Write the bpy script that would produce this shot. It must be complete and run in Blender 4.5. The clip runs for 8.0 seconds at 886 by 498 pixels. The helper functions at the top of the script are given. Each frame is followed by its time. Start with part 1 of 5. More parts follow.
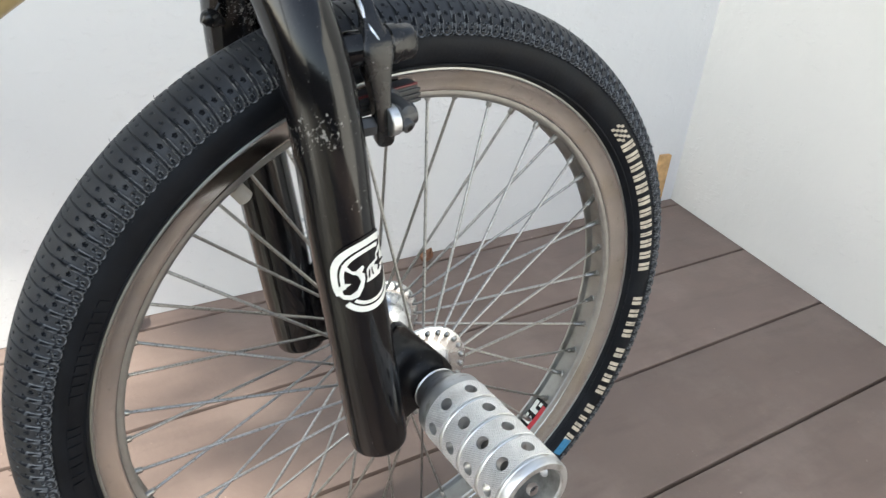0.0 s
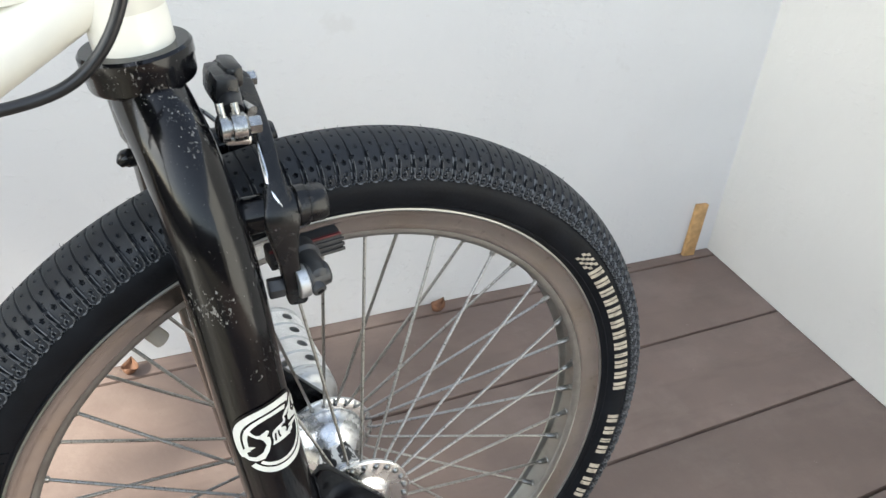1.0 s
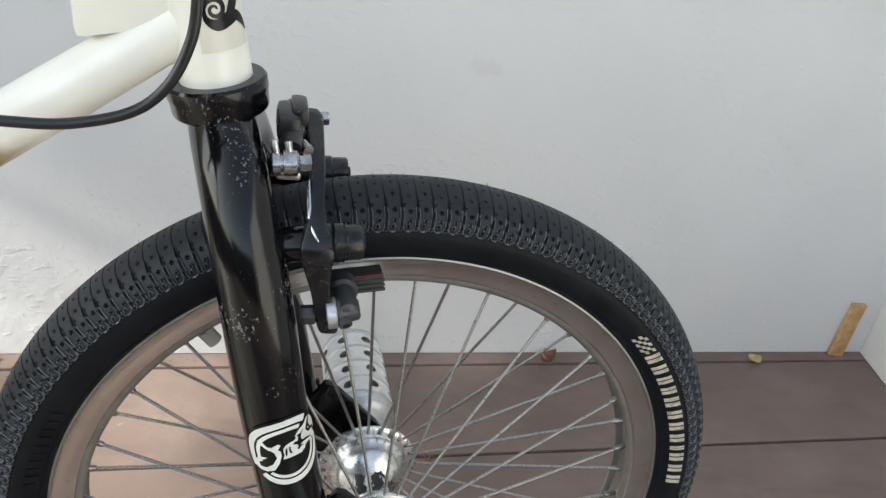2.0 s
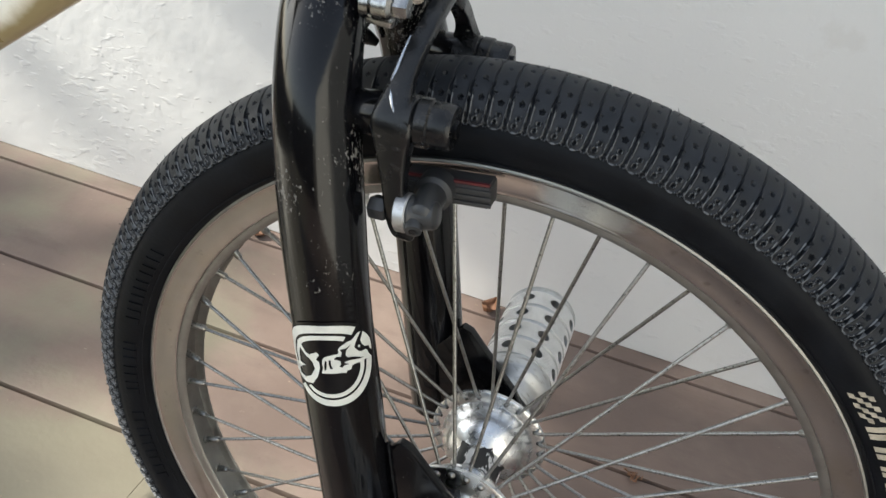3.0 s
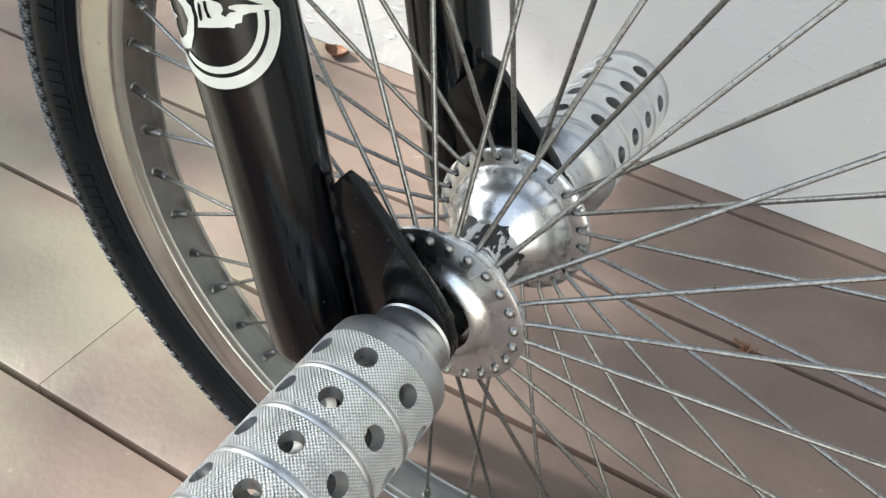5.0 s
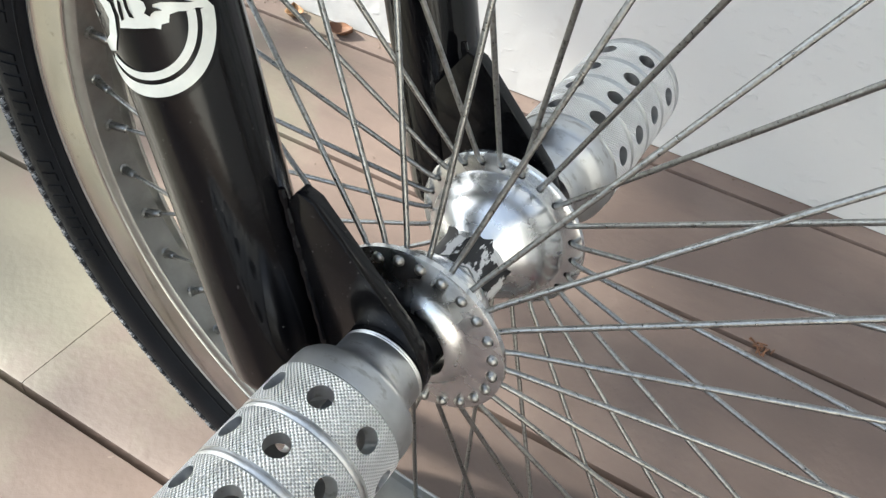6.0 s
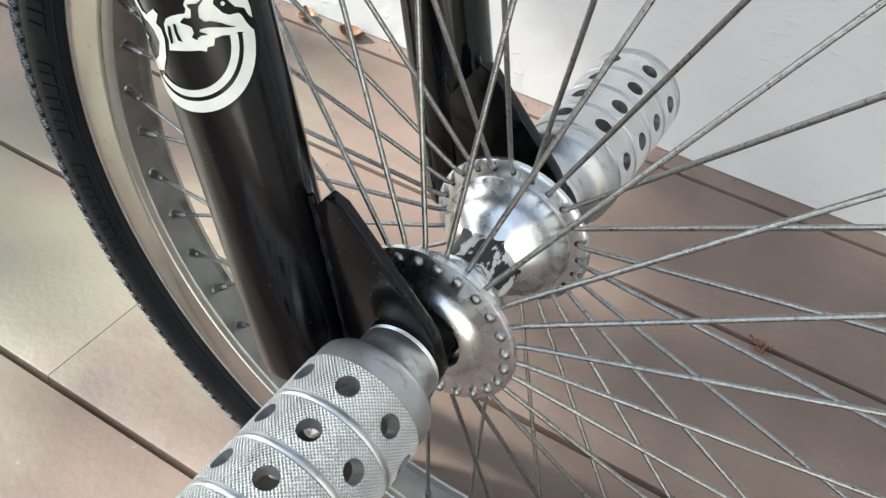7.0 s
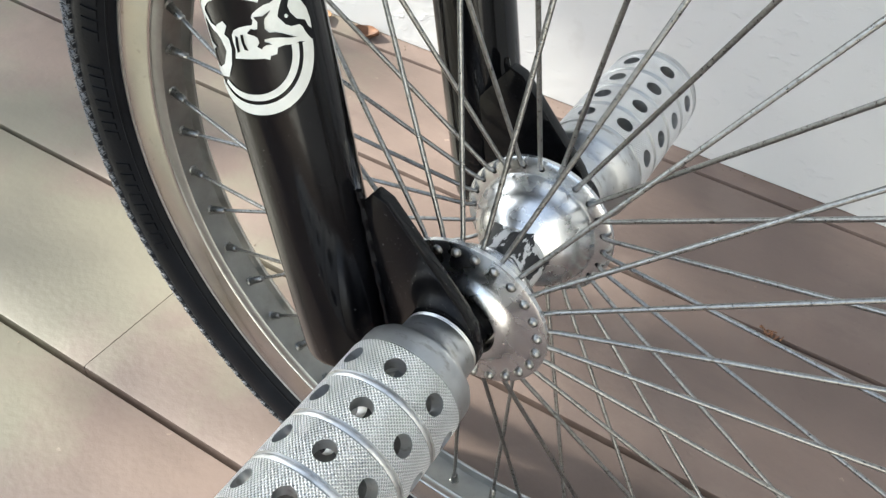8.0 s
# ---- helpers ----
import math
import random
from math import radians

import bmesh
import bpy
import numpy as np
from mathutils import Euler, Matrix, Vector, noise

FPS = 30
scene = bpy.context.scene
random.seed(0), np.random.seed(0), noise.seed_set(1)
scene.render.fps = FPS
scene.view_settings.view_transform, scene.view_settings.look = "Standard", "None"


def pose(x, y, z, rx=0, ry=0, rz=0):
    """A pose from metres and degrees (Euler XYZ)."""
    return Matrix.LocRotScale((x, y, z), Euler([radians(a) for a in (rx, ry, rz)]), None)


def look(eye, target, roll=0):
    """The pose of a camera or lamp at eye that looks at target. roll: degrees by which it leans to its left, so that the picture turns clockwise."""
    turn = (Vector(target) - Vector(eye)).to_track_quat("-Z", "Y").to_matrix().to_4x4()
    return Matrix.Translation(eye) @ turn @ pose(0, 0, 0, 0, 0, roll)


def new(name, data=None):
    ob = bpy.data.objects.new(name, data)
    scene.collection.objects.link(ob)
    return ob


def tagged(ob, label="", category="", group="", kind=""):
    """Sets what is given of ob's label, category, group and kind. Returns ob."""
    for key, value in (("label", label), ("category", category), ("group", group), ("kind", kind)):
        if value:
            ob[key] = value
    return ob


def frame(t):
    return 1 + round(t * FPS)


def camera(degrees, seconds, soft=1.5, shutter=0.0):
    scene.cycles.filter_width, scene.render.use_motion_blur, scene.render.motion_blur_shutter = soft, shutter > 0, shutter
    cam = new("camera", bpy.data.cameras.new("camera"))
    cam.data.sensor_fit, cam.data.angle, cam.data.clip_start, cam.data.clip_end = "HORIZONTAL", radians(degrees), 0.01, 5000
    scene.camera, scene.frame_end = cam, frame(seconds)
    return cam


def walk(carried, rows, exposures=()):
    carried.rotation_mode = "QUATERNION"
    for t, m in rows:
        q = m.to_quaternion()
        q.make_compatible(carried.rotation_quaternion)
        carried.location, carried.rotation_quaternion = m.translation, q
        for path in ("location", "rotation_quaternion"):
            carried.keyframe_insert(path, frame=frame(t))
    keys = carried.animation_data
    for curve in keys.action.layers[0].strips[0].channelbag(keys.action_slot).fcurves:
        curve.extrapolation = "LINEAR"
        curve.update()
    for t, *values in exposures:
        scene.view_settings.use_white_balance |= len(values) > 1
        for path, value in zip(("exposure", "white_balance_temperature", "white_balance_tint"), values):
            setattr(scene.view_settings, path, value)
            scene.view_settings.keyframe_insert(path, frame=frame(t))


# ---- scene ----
cam = camera(57.39, 8.0, soft=1.35, shutter=0.1)
ROWS = [
    (0.0, -0.2587, -0.4086, 0.5944, 61.85, -5.56, -32.64),
    (0.5, -0.1815, -0.4076, 0.6387, 60.93, -5.43, -32.06),
    (1.0, -0.1615, -0.3829, 0.6709, 60.31, -5.94, -27.02),
    (1.2, -0.1544, -0.3744, 0.6793, 60.73, -6.73, -22.72),
    (2.3, -0.0560, -0.4180, 0.6989, 60.85, -9.05, -6.20),
    (2.5, -0.0250, -0.3984, 0.6947, 61.24, -9.41, -0.95),
    (3.0, 0.0386, -0.3295, 0.6297, 55.52, -8.50, 19.48),
    (3.5, 0.0777, -0.2796, 0.5696, 54.73, -7.63, 21.85),
    (4.0, 0.0720, -0.2818, 0.5452, 52.99, -5.59, 24.47),
    (4.5, 0.0847, -0.2659, 0.5140, 49.65, -5.10, 26.60),
    (4.7, 0.0955, -0.2546, 0.4972, 49.01, -5.44, 28.55),
    (5.8, 0.0936, -0.2007, 0.4752, 45.69, -4.25, 31.26),
    (6.0, 0.0934, -0.1986, 0.4764, 45.87, -4.40, 31.40),
    (6.5, 0.0937, -0.2001, 0.4815, 45.67, -4.44, 31.51),
    (7.0, 0.0961, -0.2134, 0.4918, 45.63, -4.29, 31.70),
    (7.5, 0.0943, -0.2270, 0.5001, 45.41, -4.10, 31.79),
    (8.0, 0.0933, -0.2338, 0.5041, 45.37, -3.92, 31.82),
]
walk(cam, [(t, pose(x, y, z, rx, ry, rz)) for t, x, y, z, rx, ry, rz in ROWS],
     [(0.0, 2.42, 6350, 5), (1.0, 2.36, 6350, 5), (2.5, 1.82, 6450, 5), (3.5, 1.95, 6600, 5), (4.5, 2.15, 6450, 4), (8.0, 2.25, 6300, 4)])

# ---- world, sun and exposure ----
world = bpy.data.worlds.new("sky")
scene.world = world
world.use_nodes = True
wn = world.node_tree
sky = wn.nodes.new("ShaderNodeTexSky")
sky.sky_type = "NISHITA"
sky.sun_disc = False
SUN_EL, SUN_AZ = 35.0, 190.0   # degrees: height, and direction the light comes from (from +x towards +y)
sky.sun_elevation = radians(SUN_EL)
sky.sun_rotation = radians(90.0 - SUN_AZ)
sky.air_density, sky.dust_density = 1.0, 1.4
haze = wn.nodes.new("ShaderNodeHueSaturation")      # a thin white haze over the whole sky
haze.inputs["Saturation"].default_value = 0.55
wn.links.new(sky.outputs["Color"], haze.inputs["Color"])
wn.links.new(haze.outputs["Color"], wn.nodes["Background"].inputs["Color"])
wn.nodes["Background"].inputs["Strength"].default_value = 0.1

sun_data = bpy.data.lights.new("sun", "SUN")
sun_data.energy, sun_data.angle, sun_data.color = 3.6, radians(1.3), (1.0, 0.94, 0.85)
sun = new("sun", sun_data)
_d = Vector((math.cos(radians(SUN_EL)) * math.cos(radians(SUN_AZ)), math.cos(radians(SUN_EL)) * math.sin(radians(SUN_AZ)), math.sin(radians(SUN_EL))))
sun.matrix_world = look(_d * 20, (0, 0, 0))

# ---- materials ----
def mat(name, base, rough=0.5, metal=0.0, var=0.15, scale=40.0, dark=None, dirt=0.0, dirt_scale=8.0, dirt_col=(0.1, 0.08, 0.06),
        bump=0.0, bump_scale=200.0, rough_var=0.1, spec=0.5, coat=0.0, island=False):
    """Principled material with colour variation at two scales, roughness variation and fine relief."""
    m = bpy.data.materials.new(name)
    m.use_nodes = True
    nt = m.node_tree
    n, l = nt.nodes, nt.links
    b = n["Principled BSDF"]
    tc = n.new("ShaderNodeTexCoord")
    fine = n.new("ShaderNodeTexNoise")
    fine.inputs["Scale"].default_value, fine.inputs["Detail"].default_value = scale, 6.0
    l.new(tc.outputs["Object"], fine.inputs["Vector"])
    ramp = n.new("ShaderNodeValToRGB")
    ramp.color_ramp.elements[0].position, ramp.color_ramp.elements[1].position = 0.3, 0.7
    lo = dark or tuple(c * (1 - var) for c in base)
    hi = tuple(min(1.0, c * (1 + var)) for c in base)
    ramp.color_ramp.elements[0].color, ramp.color_ramp.elements[1].color = (*lo, 1), (*hi, 1)
    l.new(fine.outputs["Fac"], ramp.inputs["Fac"])
    col = ramp.outputs["Color"]
    if dirt > 0:
        big = n.new("ShaderNodeTexNoise")
        big.inputs["Scale"].default_value, big.inputs["Detail"].default_value = dirt_scale, 9.0
        big.inputs["Roughness"].default_value = 0.65
        l.new(tc.outputs["Object"], big.inputs["Vector"])
        mask = n.new("ShaderNodeMapRange")
        mask.inputs["From Min"].default_value, mask.inputs["From Max"].default_value = 0.5, 0.72
        mask.inputs["To Max"].default_value = dirt
        l.new(big.outputs["Fac"], mask.inputs["Value"])
        mix = n.new("ShaderNodeMix")
        mix.data_type = "RGBA"
        l.new(mask.outputs["Result"], mix.inputs["Factor"])
        l.new(col, mix.inputs["A"])
        mix.inputs["B"].default_value = (*dirt_col, 1)
        col = mix.outputs["Result"]
    l.new(col, b.inputs["Base Color"])
    rr = n.new("ShaderNodeMapRange")
    rr.inputs["To Min"].default_value, rr.inputs["To Max"].default_value = max(0.02, rough - rough_var), min(1.0, rough + rough_var)
    l.new(fine.outputs["Fac"], rr.inputs["Value"])
    l.new(rr.outputs["Result"], b.inputs["Roughness"])
    b.inputs["Metallic"].default_value = metal
    b.inputs["Specular IOR Level"].default_value = spec
    b.inputs["Coat Weight"].default_value = coat
    b.inputs["Coat Roughness"].default_value = 0.12
    if bump > 0:
        bt = n.new("ShaderNodeTexNoise")
        bt.inputs["Scale"].default_value, bt.inputs["Detail"].default_value = bump_scale, 4.0
        l.new(tc.outputs["Object"], bt.inputs["Vector"])
        bp = n.new("ShaderNodeBump")
        bp.inputs["Strength"].default_value, bp.inputs["Distance"].default_value = bump, 0.001
        l.new(bt.outputs["Fac"], bp.inputs["Height"])
        l.new(bp.outputs["Normal"], b.inputs["Normal"])
    return m

def specks(m, colour, scale, lo, hi, amount, stretch=(1, 1, 1)):
    """Small marks of another colour over a material: scuffs, grit and scratches with ragged outlines."""
    n, l = m.node_tree.nodes, m.node_tree.links
    b = n["Principled BSDF"]
    src = b.inputs["Base Color"].links[0].from_socket
    tc = n.new("ShaderNodeTexCoord")
    mp = n.new("ShaderNodeMapping")
    mp.inputs["Scale"].default_value = stretch
    l.new(tc.outputs["Object"], mp.inputs["Vector"])
    nz = n.new("ShaderNodeTexNoise")
    nz.inputs["Scale"].default_value, nz.inputs["Detail"].default_value, nz.inputs["Roughness"].default_value = scale, 7.0, 0.6
    l.new(mp.outputs["Vector"], nz.inputs["Vector"])
    mr = n.new("ShaderNodeMapRange")
    mr.inputs["From Min"].default_value, mr.inputs["From Max"].default_value, mr.inputs["To Max"].default_value = lo, hi, amount
    l.new(nz.outputs["Fac"], mr.inputs["Value"])
    mix = n.new("ShaderNodeMix")
    mix.data_type = "RGBA"
    l.new(mr.outputs["Result"], mix.inputs["Factor"])
    l.new(src, mix.inputs["A"])
    mix.inputs["B"].default_value = (*colour, 1)
    l.new(mix.outputs["Result"], b.inputs["Base Color"])
    return m


RUBBER = mat("tyre_rubber", (0.0125, 0.0145, 0.0185), 0.5, 0, 0.3, 120, dirt=0.25, dirt_scale=25, dirt_col=(0.028, 0.03, 0.033), bump=0.08, bump_scale=900, spec=0.3)
# Worn tread edges, made paler still to carry the sky's sheen.
RUBBER_WORN_SHEEN = mat("worn_sheen_rubber_edge", (0.12, 0.125, 0.132), 0.5, 0, 0.3, 400, dirt=0.35, dirt_scale=120, dirt_col=(0.03, 0.031, 0.033), spec=0.35)
SIDEWALL = mat("sidewall_rubber", (0.0052, 0.0063, 0.0086), 0.52, 0, 0.3, 60, dirt=0.2, dirt_scale=30, dirt_col=(0.013, 0.0135, 0.0145), bump=0.15, bump_scale=500, spec=0.14)
LETTER = mat("letter_paint", (0.44, 0.39, 0.31), 0.6, 0, 0.2, 200, dirt=0.8, dirt_scale=160, dirt_col=(0.08, 0.07, 0.06))
BLUE = mat("blue_paint", (0.03, 0.16, 0.3), 0.5, 0, 0.3, 300, dirt=0.7, dirt_scale=300, dirt_col=(0.02, 0.02, 0.025))
CHROME = mat("chromed_steel", (0.55, 0.545, 0.53), 0.12, 1.0, 0.08, 60, dirt=0.3, dirt_scale=30, dirt_col=(0.5, 0.45, 0.35), rough_var=0.06)
RIM_IN = mat("dull_rim_bed", (0.36, 0.36, 0.345), 0.46, 1.0, 0.1, 90, dirt=0.4, dirt_scale=50, dirt_col=(0.2, 0.19, 0.17))
SPOKE = mat("spoke_steel", (0.315, 0.315, 0.306), 0.31, 1.0, 0.25, 700, dirt=0.35, dirt_scale=160, dirt_col=(0.22, 0.2, 0.17), rough_var=0.12, bump=0.25, bump_scale=1400)
ALLOY = mat("polished_alloy", (0.72, 0.73, 0.745), 0.27, 1.0, 0.06, 80, dirt=0.15, dirt_scale=60, dirt_col=(0.45, 0.43, 0.4), rough_var=0.06)
DULL_ALLOY = mat("dull_alloy", (0.56, 0.57, 0.58), 0.46, 1.0, 0.08, 150, dirt=0.3, dirt_scale=40, dirt_col=(0.4, 0.38, 0.36))
BLACK = mat("black_gloss_paint", (0.003, 0.003, 0.0038), 0.15, 0, 0.3, 50, dirt=0.15, dirt_scale=120, dirt_col=(0.03, 0.028, 0.026), spec=0.3, bump=0.03, bump_scale=400, rough_var=0.05)
specks(SPOKE, (0.13, 0.11, 0.085), 420, 0.58, 0.68, 0.6)
specks(CHROME, (0.46, 0.42, 0.33), 20, 0.5, 0.68, 0.5)
specks(CHROME, (0.22, 0.19, 0.15), 150, 0.62, 0.7, 0.45)
specks(ALLOY, (0.42, 0.42, 0.42), 110, 0.56, 0.66, 0.5, (1, 3, 1))
specks(DULL_ALLOY, (0.28, 0.27, 0.25), 120, 0.56, 0.66, 0.6, (1, 2.5, 1))
WORN_STEEL = mat("worn_plated_steel", (0.42, 0.42, 0.41), 0.25, 1.0, 0.25, 300, dirt=0.7, dirt_scale=260, dirt_col=(0.07, 0.065, 0.06))
BLACK_PART = mat("black_anodised", (0.005, 0.0053, 0.0063), 0.27, 0.0, 0.3, 80, spec=0.4, dirt=0.3, dirt_scale=90, dirt_col=(0.07, 0.065, 0.06), bump=0.1, bump_scale=500)
specks(BLACK, (0.2, 0.19, 0.18), 900, 0.66, 0.7, 0.6)
specks(BLACK_PART, (0.22, 0.22, 0.22), 220, 0.655, 0.69, 0.7)
# Bore alloy darkened in its colour, for the shade inside the pegs.
BORE = mat("shaded_bore_alloy", (0.36, 0.355, 0.34), 0.55, 0.8, 0.25, 120, dirt=0.6, dirt_scale=70, dirt_col=(0.06, 0.055, 0.05))
HOSE = mat("black_cable_housing", (0.012, 0.012, 0.013), 0.35, 0, 0.2, 100)
WHITE_INK = mat("white_sticker_ink", (0.72, 0.73, 0.68), 0.35, 0, 0.05, 200, dirt=0.3, dirt_scale=150, dirt_col=(0.5, 0.5, 0.45), coat=0.3)
BLACK_INK = mat("black_sticker_ink", (0.005, 0.005, 0.006), 0.22, 0, 0.2, 100, spec=0.28)
GREY_PART = mat("grey_cast_metal", (0.045, 0.046, 0.048), 0.4, 0.3, 0.2, 120, dirt=0.5, dirt_scale=90, dirt_col=(0.07, 0.065, 0.06))
LEAF_TAN = mat("tan_leaf", (0.3, 0.17, 0.08), 0.7, 0, 0.3, 80, bump=0.4, bump_scale=300)
RED = mat("red_plastic", (0.11, 0.012, 0.014), 0.5, 0, 0.2, 150, dirt=0.5, dirt_scale=120, dirt_col=(0.05, 0.02, 0.02))
PAD = mat("pad_rubber", (0.03, 0.03, 0.031), 0.6, 0, 0.2, 150)
LEAF = mat("dry_leaf", (0.17, 0.08, 0.042), 0.7, 0, 0.4, 80, bump=0.5, bump_scale=300)
LEAF_PALE = mat("pale_leaf", (0.45, 0.33, 0.14), 0.7, 0, 0.3, 80, bump=0.4, bump_scale=300)
WOODSTICK = mat("raw_wood", (0.46, 0.28, 0.12), 0.7, 0, 0.25, 90, bump=0.4, bump_scale=250)
def trowel(m):
    """Sparse ridges, flakes and pits left by the trowel under the wall's paint, thicker in some places."""
    n, l = m.node_tree.nodes, m.node_tree.links
    b = n["Principled BSDF"]
    tc = n.new("ShaderNodeTexCoord")
    mp = n.new("ShaderNodeMapping")
    mp.inputs["Scale"].default_value = (0.6, 0.6, 1.25)
    l.new(tc.outputs["Object"], mp.inputs["Vector"])
    ridge = n.new("ShaderNodeTexNoise")
    ridge.inputs["Scale"].default_value, ridge.inputs["Detail"].default_value, ridge.inputs["Roughness"].default_value = 95, 5, 0.55
    l.new(mp.outputs["Vector"], ridge.inputs["Vector"])
    where = n.new("ShaderNodeTexNoise")
    where.inputs["Scale"].default_value, where.inputs["Detail"].default_value = 9, 3
    l.new(tc.outputs["Object"], where.inputs["Vector"])
    both = n.new("ShaderNodeMath")
    both.operation = "MULTIPLY_ADD"
    both.inputs[1].default_value = 0.55
    l.new(where.outputs["Fac"], both.inputs[0])
    l.new(ridge.outputs["Fac"], both.inputs[2])
    lump = n.new("ShaderNodeMapRange")
    lump.inputs["From Min"].default_value, lump.inputs["From Max"].default_value = 0.86, 0.99
    l.new(both.outputs["Value"], lump.inputs["Value"])
    bp = n.new("ShaderNodeBump")
    bp.inputs["Strength"].default_value, bp.inputs["Distance"].default_value = 0.7, 0.0006
    l.new(lump.outputs["Result"], bp.inputs["Height"])
    l.new(b.inputs["Normal"].links[0].from_socket, bp.inputs["Normal"])
    l.new(bp.outputs["Normal"], b.inputs["Normal"])
    return m


WALLPAINT = mat("white_wall_paint", (0.67, 0.665, 0.655), 0.7, 0, 0.03, 6, dirt=0.25, dirt_scale=3.0, dirt_col=(0.62, 0.6, 0.57), bump=1.0, bump_scale=48, rough_var=0.1)
specks(WALLPAINT, (0.5, 0.47, 0.43), 11, 0.66, 0.72, 0.22)
specks(WALLPAINT, (0.55, 0.53, 0.5), 90, 0.7, 0.76, 0.35)
trowel(WALLPAINT)

WALL_WARM = mat("warm_white_wall_paint", (0.66, 0.648, 0.615), 0.7, 0, 0.03, 6, dirt=0.25, dirt_scale=3.0, dirt_col=(0.62, 0.6, 0.57), bump=1.0, bump_scale=48, rough_var=0.1)
specks(WALL_WARM, (0.5, 0.47, 0.43), 11, 0.66, 0.72, 0.22)
specks(WALL_WARM, (0.55, 0.53, 0.5), 90, 0.7, 0.76, 0.35)
trowel(WALL_WARM)


def plank_paint(name, base, dust):
    m = mat(name, base, 0.5, 0, 0.1, 14, dirt=0.6, dirt_scale=6.5, dirt_col=dust, bump=0.3, bump_scale=160)
    specks(m, tuple(c * 0.7 for c in base), 26, 0.54, 0.7, 0.5, (0.25, 1, 1))
    specks(m, tuple(min(1, c * 1.7) for c in dust), 55, 0.69, 0.73, 0.55)
    specks(m, tuple(c * 0.6 for c in base), 240, 0.64, 0.72, 0.5)
    n, l = m.node_tree.nodes, m.node_tree.links
    b = n["Principled BSDF"]
    src = b.inputs["Base Color"].links[0].from_socket
    info = n.new("ShaderNodeObjectInfo")
    hsv = n.new("ShaderNodeHueSaturation")
    mr = n.new("ShaderNodeMapRange")
    mr.inputs["To Min"].default_value, mr.inputs["To Max"].default_value = 0.9, 1.1
    l.new(info.outputs["Random"], mr.inputs["Value"])
    l.new(mr.outputs["Result"], hsv.inputs["Value"])
    l.new(src, hsv.inputs["Color"])
    l.new(hsv.outputs["Color"], b.inputs["Base Color"])
    return m


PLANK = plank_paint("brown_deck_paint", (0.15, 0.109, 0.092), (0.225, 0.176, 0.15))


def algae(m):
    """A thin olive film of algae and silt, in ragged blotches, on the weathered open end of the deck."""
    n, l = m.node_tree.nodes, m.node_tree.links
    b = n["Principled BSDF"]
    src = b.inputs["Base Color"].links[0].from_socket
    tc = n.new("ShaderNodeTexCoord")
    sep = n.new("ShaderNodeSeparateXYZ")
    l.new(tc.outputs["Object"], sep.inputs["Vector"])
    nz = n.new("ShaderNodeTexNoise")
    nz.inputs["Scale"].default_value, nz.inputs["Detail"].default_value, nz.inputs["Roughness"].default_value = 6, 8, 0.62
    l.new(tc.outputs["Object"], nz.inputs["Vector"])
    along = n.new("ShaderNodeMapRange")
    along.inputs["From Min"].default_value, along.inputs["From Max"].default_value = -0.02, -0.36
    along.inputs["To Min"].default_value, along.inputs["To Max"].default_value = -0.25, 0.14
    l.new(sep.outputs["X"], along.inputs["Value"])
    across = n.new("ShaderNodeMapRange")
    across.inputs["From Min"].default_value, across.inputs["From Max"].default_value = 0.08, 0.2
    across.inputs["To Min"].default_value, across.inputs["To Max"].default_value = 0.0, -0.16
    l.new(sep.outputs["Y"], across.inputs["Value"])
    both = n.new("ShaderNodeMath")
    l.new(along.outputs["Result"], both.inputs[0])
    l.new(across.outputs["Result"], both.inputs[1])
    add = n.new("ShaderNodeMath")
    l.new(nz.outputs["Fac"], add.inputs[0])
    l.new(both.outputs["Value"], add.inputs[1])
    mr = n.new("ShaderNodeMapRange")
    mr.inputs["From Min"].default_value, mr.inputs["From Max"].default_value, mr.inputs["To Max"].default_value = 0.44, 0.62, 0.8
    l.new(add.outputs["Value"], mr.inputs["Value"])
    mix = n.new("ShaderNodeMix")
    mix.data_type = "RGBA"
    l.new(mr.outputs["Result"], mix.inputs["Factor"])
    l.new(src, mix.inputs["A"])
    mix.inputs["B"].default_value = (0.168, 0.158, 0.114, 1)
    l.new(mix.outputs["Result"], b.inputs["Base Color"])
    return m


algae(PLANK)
specks(PLANK, (0.088, 0.066, 0.053), 9.0, 0.53, 0.72, 0.3, (0.5, 1, 1))     # old damp stains
specks(PLANK, (0.36, 0.31, 0.25), 38.0, 0.715, 0.74, 0.5)                     # flakes of dried leaf and paint
GAP = mat("dark_joint", (0.04, 0.031, 0.027), 0.9, 0, 0.2, 30)


